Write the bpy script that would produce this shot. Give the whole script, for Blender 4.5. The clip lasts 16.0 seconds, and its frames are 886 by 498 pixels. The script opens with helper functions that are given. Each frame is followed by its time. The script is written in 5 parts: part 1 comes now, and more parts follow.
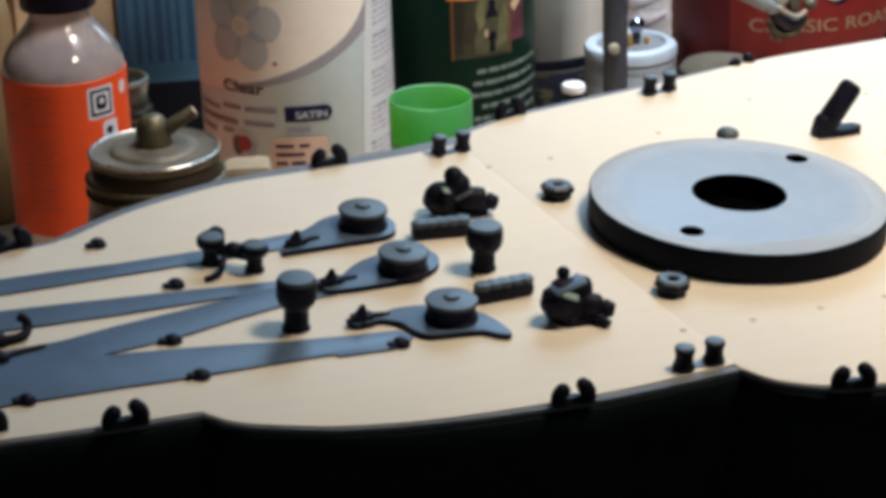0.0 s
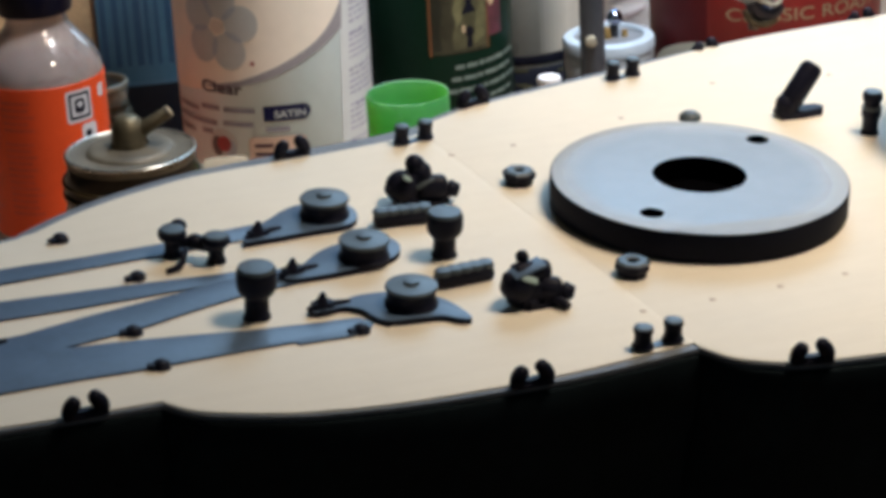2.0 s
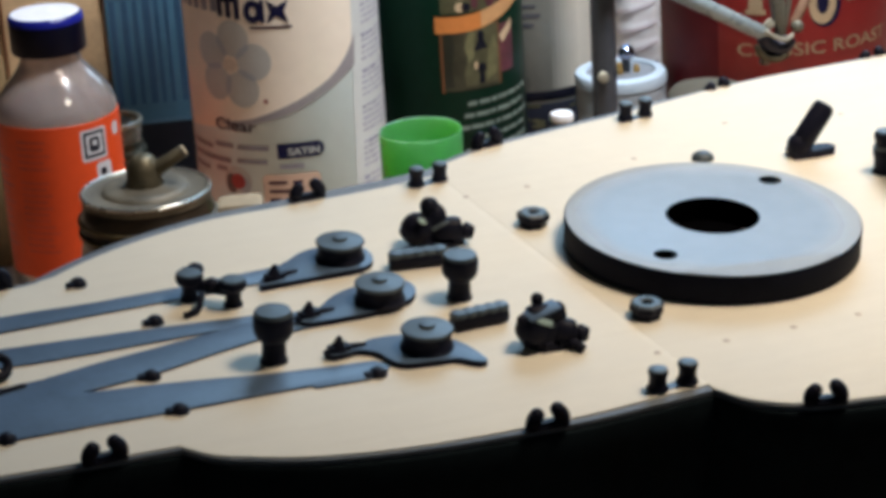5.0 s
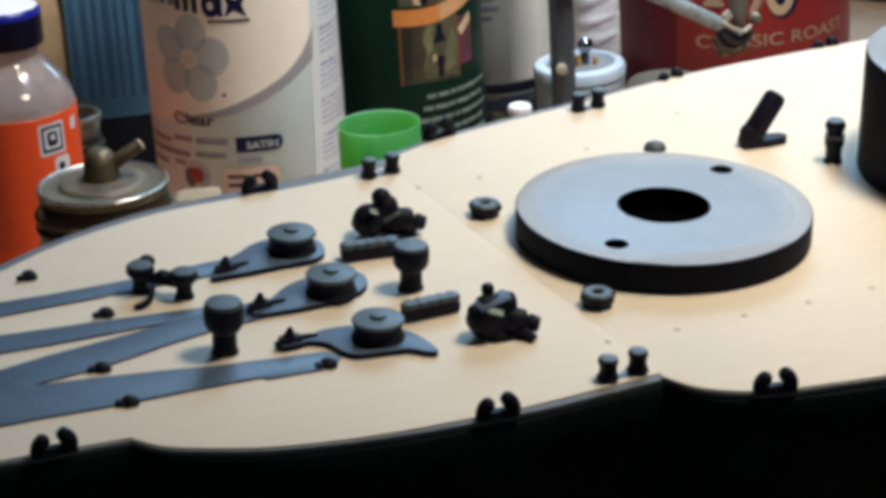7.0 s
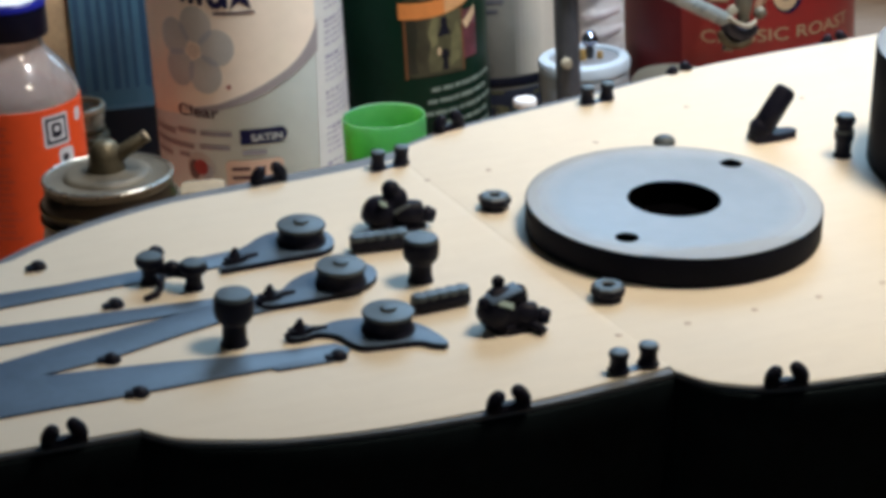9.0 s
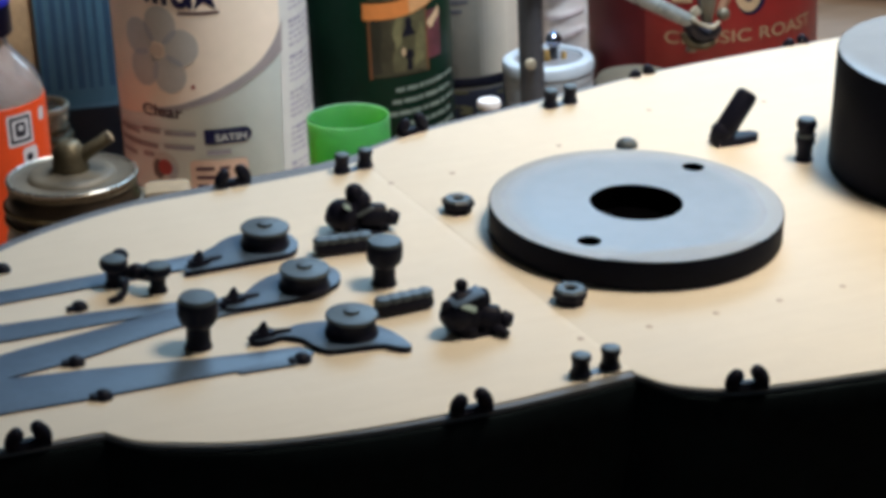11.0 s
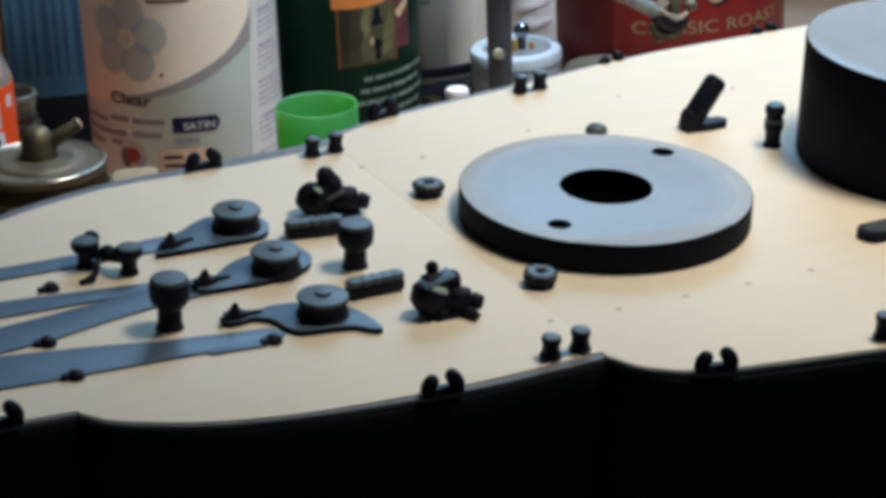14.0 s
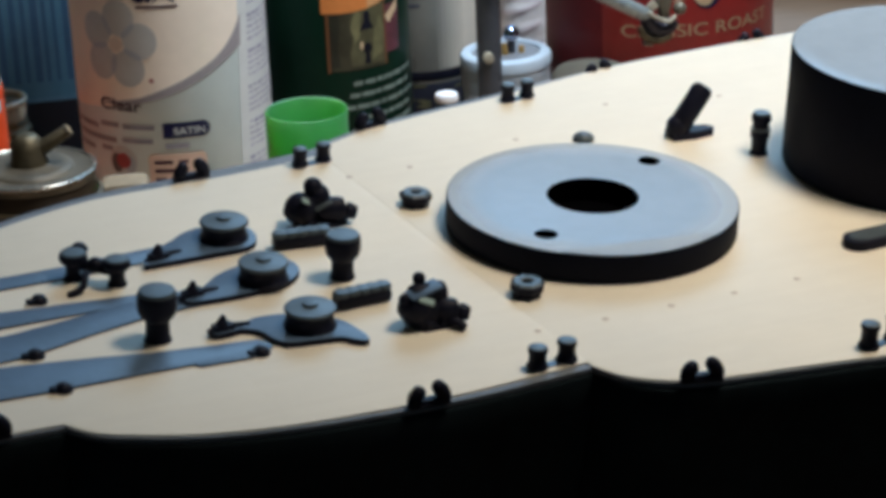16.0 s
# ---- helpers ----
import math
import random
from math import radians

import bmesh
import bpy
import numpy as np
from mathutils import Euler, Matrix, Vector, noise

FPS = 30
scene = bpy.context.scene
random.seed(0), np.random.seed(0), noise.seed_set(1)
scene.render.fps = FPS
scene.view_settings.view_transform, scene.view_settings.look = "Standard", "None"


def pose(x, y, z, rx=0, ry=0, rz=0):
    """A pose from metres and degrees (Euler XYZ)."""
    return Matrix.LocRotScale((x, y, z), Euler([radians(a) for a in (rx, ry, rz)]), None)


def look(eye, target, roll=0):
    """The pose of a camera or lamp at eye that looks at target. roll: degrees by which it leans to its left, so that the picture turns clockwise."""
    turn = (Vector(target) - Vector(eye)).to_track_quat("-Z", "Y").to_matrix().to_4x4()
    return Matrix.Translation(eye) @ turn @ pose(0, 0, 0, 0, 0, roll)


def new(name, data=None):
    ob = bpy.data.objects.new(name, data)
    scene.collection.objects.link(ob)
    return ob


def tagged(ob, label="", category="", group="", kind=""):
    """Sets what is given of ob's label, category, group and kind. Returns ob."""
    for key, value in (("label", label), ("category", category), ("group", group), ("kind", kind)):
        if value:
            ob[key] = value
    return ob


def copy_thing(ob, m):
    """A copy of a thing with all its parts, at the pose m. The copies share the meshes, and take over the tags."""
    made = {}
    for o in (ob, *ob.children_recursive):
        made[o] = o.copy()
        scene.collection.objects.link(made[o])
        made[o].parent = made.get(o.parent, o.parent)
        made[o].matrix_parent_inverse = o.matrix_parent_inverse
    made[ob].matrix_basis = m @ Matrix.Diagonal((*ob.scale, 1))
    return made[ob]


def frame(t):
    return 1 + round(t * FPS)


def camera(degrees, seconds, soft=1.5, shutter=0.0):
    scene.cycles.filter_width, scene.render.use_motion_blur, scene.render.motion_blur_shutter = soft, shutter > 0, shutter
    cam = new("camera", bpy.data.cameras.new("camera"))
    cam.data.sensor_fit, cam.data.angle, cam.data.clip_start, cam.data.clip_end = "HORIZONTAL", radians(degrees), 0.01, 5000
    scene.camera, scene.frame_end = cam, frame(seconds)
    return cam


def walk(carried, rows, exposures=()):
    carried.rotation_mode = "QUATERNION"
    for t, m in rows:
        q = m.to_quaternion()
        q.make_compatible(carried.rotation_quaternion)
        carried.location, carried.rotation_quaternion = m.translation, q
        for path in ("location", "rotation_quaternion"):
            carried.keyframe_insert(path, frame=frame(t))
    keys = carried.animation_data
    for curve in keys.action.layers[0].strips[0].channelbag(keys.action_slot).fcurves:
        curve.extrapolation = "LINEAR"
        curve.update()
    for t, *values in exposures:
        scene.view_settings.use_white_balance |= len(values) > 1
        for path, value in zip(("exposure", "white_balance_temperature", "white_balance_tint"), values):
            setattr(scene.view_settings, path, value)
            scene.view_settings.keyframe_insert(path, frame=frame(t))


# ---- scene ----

# ---- camera and its walk ----
# seconds, eye (m), yaw, pitch and roll (degrees)
PATH = (
    (0.0, -0.16440, -0.33954, 0.14651, -18.273, -21.815, -1.881),
    (0.5, -0.16214, -0.34179, 0.14591, -18.353, -21.528, -2.298),
    (1.0, -0.16149, -0.34195, 0.14574, -18.387, -21.524, -2.455),
    (1.5, -0.16085, -0.34333, 0.14554, -18.298, -21.430, -2.727),
    (2.0, -0.15934, -0.34378, 0.14430, -18.273, -21.728, -3.150),
    (2.5, -0.16005, -0.34434, 0.14759, -17.918, -21.213, -3.456),
    (3.0, -0.16266, -0.34299, 0.14817, -17.836, -21.033, -3.068),
    (3.5, -0.16098, -0.34504, 0.14771, -17.806, -20.883, -3.381),
    (4.0, -0.16077, -0.34470, 0.14732, -17.949, -21.048, -3.355),
    (4.2, -0.16096, -0.34531, 0.14715, -17.853, -20.908, -3.434),
    (6.3, -0.15850, -0.34527, 0.14730, -18.436, -21.202, -3.666),
    (6.5, -0.15878, -0.34519, 0.14703, -18.575, -21.186, -3.532),
    (7.0, -0.15796, -0.34654, 0.14649, -18.836, -21.171, -3.556),
    (7.5, -0.15912, -0.34707, 0.14798, -18.976, -20.985, -3.418),
    (8.0, -0.15912, -0.34640, 0.14631, -18.918, -21.267, -3.395),
    (8.5, -0.15909, -0.34561, 0.14564, -18.794, -21.370, -3.397),
    (8.7, -0.15959, -0.34536, 0.14572, -18.779, -21.306, -3.324),
    (10.8, -0.15895, -0.34615, 0.14858, -19.682, -21.447, -2.894),
    (11.0, -0.15976, -0.34668, 0.14757, -19.779, -21.418, -2.844),
    (11.5, -0.15961, -0.34701, 0.14796, -20.133, -21.372, -2.649),
    (12.0, -0.15811, -0.34797, 0.14697, -20.216, -21.400, -2.921),
    (12.5, -0.15859, -0.34767, 0.14662, -20.385, -21.557, -2.777),
    (13.0, -0.15850, -0.34850, 0.14638, -20.527, -21.638, -2.783),
    (13.5, -0.16094, -0.34763, 0.14633, -20.692, -21.720, -2.443),
    (14.0, -0.16143, -0.34828, 0.14633, -20.673, -21.577, -2.347),
    (14.5, -0.16161, -0.34810, 0.14590, -20.891, -21.708, -2.268),
    (15.0, -0.16110, -0.34829, 0.14531, -20.936, -21.834, -2.394),
    (15.5, -0.15930, -0.34789, 0.14511, -20.852, -22.071, -2.637),
    (16.0, -0.16053, -0.34914, 0.14865, -20.838, -21.633, -2.515),
)
cam = camera(20.985, 16.0, soft=4.4)
walk_rows = []
for sec, ex, ey, ez, yaw, pitch, roll in PATH:
    yw, pt = radians(yaw), radians(pitch)
    ahead = Vector((-math.sin(yw) * math.cos(pt), math.cos(yw) * math.cos(pt), math.sin(pt)))
    eye = Vector((ex, ey, ez))
    walk_rows.append((sec, look(eye, eye + ahead, roll)))
walk(cam, walk_rows, [(0.0, 0.03, 6600, 11), (3.2, 0.0, 6590, 11), (4.0, 0.0, 6500, 10), (11.6, 0.0, 6480, 9), (12.1, -0.19, 6360, 7), (16.0, -0.25, 6090, 7)])

# ---- world, lamps ----
world = bpy.data.worlds.new("room_air")
scene.world = world
world.use_nodes = True
world.node_tree.nodes["Background"].inputs[0].default_value = (0.55, 0.60, 0.70, 1)
world.node_tree.nodes["Background"].inputs[1].default_value = 0.07


def area_lamp(name, eye, target, size_x, size_y, watts, colour):
    data = bpy.data.lights.new(name, "AREA")
    data.shape, data.size, data.size_y = "RECTANGLE", size_x, size_y
    data.energy, data.color = watts, colour
    ob = new(name, data)
    ob.matrix_world = look(eye, target)
    return ob


# a warm bench lamp to starboard, a cool tube behind the bench
warm = area_lamp("warm_lamp", (0.138, -0.05, 0.38), (0.058, 0.03, 0.0), 0.10, 0.10, 0.36, (1.0, 0.84, 0.66))
warm.data.spread = radians(78)
cool = area_lamp("cool_tube", (0.42, 0.72, 0.58), (0.13, 0.0, 0.0), 0.46, 0.38, 2.32, (0.40, 0.67, 0.98))
cool.data.spread = radians(112)
# Added fill that brightens the things behind; no such lamp is in view.
hood = area_lamp("back_fill_lamp", (0.245, 0.21, 0.60), (0.07, 0.46, -0.1), 0.16, 0.16, 1.48, (0.95, 0.97, 1.0))
hood.data.spread = radians(70)

# daylight in the window opening of the far wall
area_lamp("window_light", (0.94, 1.352, 0.49), (0.94, 0.0, 0.49), 0.70, 0.50, 3.4, (0.55, 0.78, 1.0))

TABLE = -155.0  # height of the bench top, mm


# ---- materials ----
def paint(name, colour, rough=0.5, vary=0.15, size=6.0, bump=0.1, metal=0.0, spec=0.5, speck=0.0, stretch=(1, 1, 1)):
    """A surface with broad stains, fine grain and slight relief; size in mm."""
    m = bpy.data.materials.new(name)
    m.use_nodes = True
    nt = m.node_tree
    n, l = nt.nodes, nt.links
    b = n["Principled BSDF"]
    b.inputs["Roughness"].default_value = rough
    b.inputs["Metallic"].default_value = metal
    b.inputs["Specular IOR Level"].default_value = spec
    tc = n.new("ShaderNodeTexCoord")
    mp = n.new("ShaderNodeMapping")
    mp.inputs["Scale"].default_value = stretch
    l.new(tc.outputs["Object"], mp.inputs["Vector"])
    big = n.new("ShaderNodeTexNoise")
    big.inputs["Scale"].default_value = 1000.0 / size
    big.inputs["Detail"].default_value = 4
    fine = n.new("ShaderNodeTexNoise")
    fine.inputs["Scale"].default_value = 8000.0 / size
    fine.inputs["Detail"].default_value = 3
    l.new(mp.outputs["Vector"], big.inputs["Vector"])
    l.new(mp.outputs["Vector"], fine.inputs["Vector"])
    add = n.new("ShaderNodeMath")
    add.operation = "MULTIPLY_ADD"
    add.inputs[1].default_value = 0.4
    l.new(fine.outputs["Fac"], add.inputs[0])
    l.new(big.outputs["Fac"], add.inputs[2])
    ramp = n.new("ShaderNodeMapRange")
    ramp.inputs["From Min"].default_value, ramp.inputs["From Max"].default_value = 0.45, 0.95
    ramp.inputs["To Min"].default_value, ramp.inputs["To Max"].default_value = 1 - vary, 1 + vary
    l.new(add.outputs[0], ramp.inputs["Value"])
    mul = n.new("ShaderNodeVectorMath")
    mul.operation = "SCALE"
    mul.inputs[0].default_value = colour
    l.new(ramp.outputs["Result"], mul.inputs["Scale"])
    l.new(mul.outputs["Vector"], b.inputs["Base Color"])
    rr = n.new("ShaderNodeMapRange")
    rr.inputs["To Min"].default_value, rr.inputs["To Max"].default_value = max(rough - 0.08, 0.02), min(rough + 0.08, 1)
    l.new(big.outputs["Fac"], rr.inputs["Value"])
    l.new(rr.outputs["Result"], b.inputs["Roughness"])
    if bump:
        bp = n.new("ShaderNodeBump")
        bp.inputs["Strength"].default_value = bump
        bp.inputs["Distance"].default_value = 0.0003
        l.new(fine.outputs["Fac"], bp.inputs["Height"])
        l.new(bp.outputs["Normal"], b.inputs["Normal"])
    return m


def planked_wood(name, colour):
    """Pale veneer laid in planks a millimetre wide that run fore and aft."""
    m = paint(name, colour, rough=0.62, vary=0.035, size=28.0, bump=0.05, spec=0.3, stretch=(0.6, 1, 1))
    nt = m.node_tree
    n, l = nt.nodes, nt.links
    b = n["Principled BSDF"]
    tc = n.new("ShaderNodeTexCoord")
    mp = n.new("ShaderNodeMapping")
    mp.inputs["Scale"].default_value = (1000, 1000, 1000)
    l.new(tc.outputs["Object"], mp.inputs["Vector"])
    brick = n.new("ShaderNodeTexBrick")
    brick.offset = 0.33
    brick.offset_frequency = 3
    for key, value in (("Color1", (1, 1, 1, 1)), ("Color2", (0.945, 0.93, 0.91, 1)), ("Mortar", (0.80, 0.74, 0.66, 1))):
        brick.inputs[key].default_value = value
    brick.inputs["Scale"].default_value = 1.0
    brick.inputs["Mortar Size"].default_value = 0.05
    brick.inputs["Brick Width"].default_value = 38.0
    brick.inputs["Row Height"].default_value = 1.25
    l.new(mp.outputs["Vector"], brick.inputs["Vector"])
    mix = n.new("ShaderNodeMix")
    mix.data_type, mix.blend_type = "RGBA", "MULTIPLY"
    mix.inputs[0].default_value = 0.32
    src = b.inputs["Base Color"].links[0].from_socket
    l.new(src, mix.inputs[6])
    l.new(brick.outputs["Color"], mix.inputs[7])
    l.new(mix.outputs[2], b.inputs["Base Color"])
    return m


def glass(name, colour, rough=0.05, trans=1.0):
    m = paint(name, colour, rough=rough, vary=0.05, bump=0.0)
    b = m.node_tree.nodes["Principled BSDF"]
    b.inputs["Transmission Weight"].default_value = trans
    b.inputs["IOR"].default_value = 1.55
    return m


WOOD = planked_wood("deck_veneer", (0.80, 0.737, 0.61))
PLATE = paint("plating_grey", (0.082, 0.130, 0.205), 0.45, 0.16, 12, 0.04, spec=0.28)
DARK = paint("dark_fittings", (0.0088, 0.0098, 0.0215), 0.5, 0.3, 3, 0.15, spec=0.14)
# Paler copy of DARK for tops: their cool reflection is painted in.
DARKTOP = paint("fittings_sheen_grey", (0.068, 0.088, 0.102), 0.46, 0.2, 3, 0.15, spec=0.36)
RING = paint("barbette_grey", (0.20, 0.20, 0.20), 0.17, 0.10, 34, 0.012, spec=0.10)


def pale_rim(material, inner, outer, colour, rough):
    """Blend to a paler, duller finish towards the rim of a round top; radii in mm."""
    n, l = material.node_tree.nodes, material.node_tree.links
    b = n["Principled BSDF"]
    tc = n.new("ShaderNodeTexCoord")
    flat = n.new("ShaderNodeVectorMath")
    flat.operation = "MULTIPLY"
    flat.inputs[1].default_value = (1, 1, 0)
    l.new(tc.outputs["Object"], flat.inputs[0])
    length = n.new("ShaderNodeVectorMath")
    length.operation = "LENGTH"
    l.new(flat.outputs["Vector"], length.inputs[0])
    noise = n.new("ShaderNodeTexNoise")
    noise.inputs["Scale"].default_value = 55.0
    l.new(tc.outputs["Object"], noise.inputs["Vector"])
    wander = n.new("ShaderNodeMath")
    wander.operation = "MULTIPLY_ADD"
    wander.inputs[1].default_value = 0.006
    l.new(noise.outputs["Fac"], wander.inputs[0])
    l.new(length.outputs["Value"], wander.inputs[2])
    fade = n.new("ShaderNodeMapRange")
    fade.interpolation_type = "SMOOTHSTEP"
    fade.inputs["From Min"].default_value, fade.inputs["From Max"].default_value = (inner + 3) / 1000, (outer + 3) / 1000
    l.new(wander.outputs[0], fade.inputs["Value"])
    for name, value in (("Base Color", (*colour, 1)), ("Roughness", rough)):
        old = b.inputs[name].links[0].from_socket
        mix = n.new("ShaderNodeMix")
        if name == "Base Color":
            mix.data_type = "RGBA"
            l.new(old, mix.inputs[6])
            mix.inputs[7].default_value = value
            l.new(mix.outputs[2], b.inputs[name])
        else:
            l.new(old, mix.inputs[2])
            mix.inputs[3].default_value = value
            l.new(mix.outputs[0], b.inputs[name])
        l.new(fade.outputs["Result"], mix.inputs[0])


PALERING = paint("rim_blend_grey", (0.20, 0.20, 0.20), 0.17, 0.10, 34, 0.012, spec=0.10)
pale_rim(PALERING, 18.5, 24.5, (0.33, 0.32, 0.30), 0.30)
RIMFLAT = paint("rim_flat_grey", (0.30, 0.29, 0.27), 0.34, 0.10, 30, 0.012, spec=0.10)
# Barbette side far darker than its top: light from above put into the colours.
RINGSHADE = paint("barbette_side_shade", (0.0066, 0.0078, 0.0155), 0.6, 0.2, 10, 0.1, spec=0.06)
RIM = paint("gunwale_grey", (0.17, 0.19, 0.22), 0.6, 0.2, 6, 0.1, spec=0.25)
HULL = paint("hull_black", (0.0095, 0.0155, 0.019), 0.7, 0.3, 20, 0.1, spec=0.05)
# Bores lined near-black: the shade inside them is put into the colour.
HOLE = paint("hole_shade", (0.0015, 0.0015, 0.002), 0.9, 0.2, 3, 0.0, spec=0.0)
COVER = paint("cover_grey_green", (0.32, 0.44, 0.43), 0.45, 0.15, 3, 0.1)
PIN = paint("drilled_mark", (0.54, 0.45, 0.36), 0.8, 0.2, 2, 0.0)
BENCH = paint("bench_wood", (0.42, 0.27, 0.17), 0.5, 0.25, 60, 0.2, stretch=(0.2, 1, 1))
WALL = paint("wall_paint", (0.32, 0.27, 0.22), 0.9, 0.1, 120, 0.1)
FLOOR = paint("floor_brown", (0.12, 0.09, 0.07), 0.7, 0.2, 120, 0.1)

CANWHITE = paint("can_cream", (0.86, 0.76, 0.65), 0.35, 0.05, 30, 0.03)
CANBLUE = paint("can_pale_blue", (0.60, 0.69, 0.70), 0.35, 0.05, 30, 0.03)
CANGREY = paint("can_swoosh_grey", (0.30, 0.28, 0.30), 0.35, 0.06, 20, 0.03)
CANSIDE = paint("can_side_white", (0.60, 0.62, 0.62), 0.4, 0.06, 20, 0.03)
PETAL = paint("petal_grey", (0.50, 0.51, 0.50), 0.4, 0.08, 10, 0.03)
PETALDARK = paint("petal_shade", (0.38, 0.41, 0.47), 0.4, 0.08, 10, 0.03)
NAVY = paint("print_navy", (0.010, 0.011, 0.048), 0.4, 0.2, 5, 0.03, spec=0.15)
PLUM = paint("print_plum", (0.055, 0.020, 0.042), 0.4, 0.2, 5, 0.03, spec=0.15)
PRINTGREY = paint("print_grey", (0.26, 0.25, 0.29), 0.4, 0.2, 5, 0.03)
SIDETEXT = paint("print_lilac", (0.40, 0.39, 0.48), 0.4, 0.25, 3, 0.03, spec=0.15)
SIDEBOLD = paint("print_violet_grey", (0.30, 0.29, 0.40), 0.4, 0.25, 3, 0.03, spec=0.15)
PRINTPALE = paint("print_pale", (0.50, 0.51, 0.55), 0.4, 0.1, 5, 0.03)
PILLDARK = paint("print_slate", (0.085, 0.090, 0.115), 0.4, 0.15, 5, 0.03)
PILLGREY = paint("print_pill_grey", (0.40, 0.42, 0.42), 0.4, 0.15, 5, 0.03)
PRINTRED = paint("print_red", (0.33, 0.035, 0.04), 0.4, 0.15, 5, 0.03)
LEAFDARK = paint("print_leaf_dark", (0.10, 0.085, 0.09), 0.4, 0.3, 4, 0.03)
PEACH = paint("print_peach", (0.62, 0.43, 0.33), 0.4, 0.1, 10, 0.03)
STEEL = paint("tin_steel", (0.108, 0.092, 0.066), 0.55, 0.35, 7, 0.2, metal=0.35)
STEELRIM = paint("rim_steel", (0.42, 0.40, 0.35), 0.28, 0.1, 8, 0.05, metal=0.9)
BRASS = paint("old_brass", (0.12, 0.098, 0.06), 0.5, 0.35, 4, 0.3, metal=0.75)
GOLD = paint("bright_brass", (0.50, 0.32, 0.11), 0.35, 0.2, 4, 0.1, metal=0.4)
GOLDBAND = paint("dull_gold", (0.080, 0.060, 0.027), 0.45, 0.4, 5, 0.2, metal=0.3)
AMBER = paint("amber_glass", (0.026, 0.018, 0.011), 0.3, 0.3, 10, 0.1)
ORANGE = paint("label_orange", (0.64, 0.068, 0.014), 0.5, 0.1, 30, 0.05, spec=0.3)
ORANGETEXT = paint("label_brick", (0.50, 0.05, 0.016), 0.45, 0.2, 6, 0.03)
CAPBLUE = paint("cap_blue_black", (0.003, 0.003, 0.012), 0.4, 0.2, 5, 0.1, spec=0.15)
CAPRING = paint("cap_ring_blue", (0.008, 0.012, 0.22), 0.35, 0.1, 5, 0.05)
# Cap top painted white for a lamp's glint on it.
CAPGLINT = paint("cap_top_glint", (0.72, 0.73, 0.80), 0.2, 0.1, 5, 0.05)
BALLBLUE = paint("ball_chrome", (0.34, 0.40, 0.55), 0.10, 0.08, 5, 0.02, metal=1.0)
WHITE = paint("white_plastic", (0.48, 0.58, 0.68), 0.35, 0.06, 10, 0.05)
COLLAR = paint("collar_grey_blue", (0.40, 0.45, 0.50), 0.35, 0.12, 6, 0.05)
BRIGHT = paint("bright_white_cap", (0.85, 0.84, 0.86), 0.3, 0.04, 8, 0.03)
GREYDISC = paint("grey_disc", (0.17, 0.18, 0.20), 0.4, 0.12, 8, 0.1)
PET = glass("clear_bottle", (0.95, 0.86, 0.84), 0.04, 0.82)
PET.node_tree.nodes["Principled BSDF"].inputs["Coat Weight"].default_value = 1.0
PET.node_tree.nodes["Principled BSDF"].inputs["Coat Roughness"].default_value = 0.09
PET.node_tree.nodes["Principled BSDF"].inputs["Coat IOR"].default_value = 1.7
VIAL = glass("vial_glass", (0.90, 0.89, 0.78), 0.06, 0.78)
VIALRIM = paint("vial_rim", (0.62, 0.58, 0.44), 0.25, 0.2, 4, 0.03)
GREENPL = paint("green_plastic", (0.055, 0.275, 0.085), 0.32, 0.06, 10, 0.04)
GREENPL.node_tree.nodes["Principled BSDF"].inputs["Transmission Weight"].default_value = 0.03
GREENPL.node_tree.nodes["Principled BSDF"].inputs["Subsurface Weight"].default_value = 0.6
GREENPL.node_tree.nodes["Principled BSDF"].inputs["Subsurface Radius"].default_value = (0.004, 0.008, 0.003)
GREENPL.node_tree.nodes["Principled BSDF"].inputs["Subsurface Scale"].default_value = 1.0
GREENCAN = paint("can_dark_green", (0.0035, 0.022, 0.013), 0.4, 0.25, 25, 0.04, spec=0.12)
PICTURE = paint("print_olive", (0.082, 0.080, 0.042), 0.4, 0.45, 7, 0.03)
PICDEEP = paint("print_olive_deep", (0.016, 0.017, 0.012), 0.4, 0.5, 6, 0.03)
PICSHADE = paint("print_olive_shade", (0.035, 0.034, 0.020), 0.4, 0.5, 6, 0.03)
PICLIGHT = paint("print_olive_light", (0.15, 0.145, 0.072), 0.4, 0.4, 6, 0.03)
PICRED = paint("print_wine", (0.11, 0.032, 0.045), 0.4, 0.4, 5, 0.03)
BAND = paint("print_orange", (0.66, 0.23, 0.06), 0.4, 0.12, 10, 0.03)
BANDPALE = paint("print_peach_orange", (0.60, 0.33, 0.15), 0.4, 0.15, 6, 0.03)
BANDDARK = paint("print_dark_orange", (0.16, 0.062, 0.025), 0.4, 0.2, 10, 0.03)
HEART = paint("petal_heart", (0.68, 0.58, 0.50), 0.4, 0.1, 6, 0.03)
MINT = paint("print_mint", (0.17, 0.225, 0.20), 0.4, 0.25, 4, 0.03)
# Grey-to-cream steps that paint light onto the grey can's right side.
GREYSTEPS = [paint("can_light_step", (0.22 + 0.07 * k, 0.22 + 0.064 * k, 0.20 + 0.054 * k), 0.3, 0.06, 20, 0.03) for k in range(6)]
GREYLIT = paint("can_lit_side", (0.66, 0.62, 0.54), 0.3, 0.06, 20, 0.03)
GREYCAN = paint("can_grey_white", (0.20, 0.205, 0.185), 0.3, 0.08, 30, 0.04)
BLACKBAND = paint("band_black", (0.008, 0.009, 0.018), 0.4, 0.2, 6, 0.03, spec=0.15)
RED = paint("canister_red", (0.26, 0.019, 0.018), 0.35, 0.15, 30, 0.05)
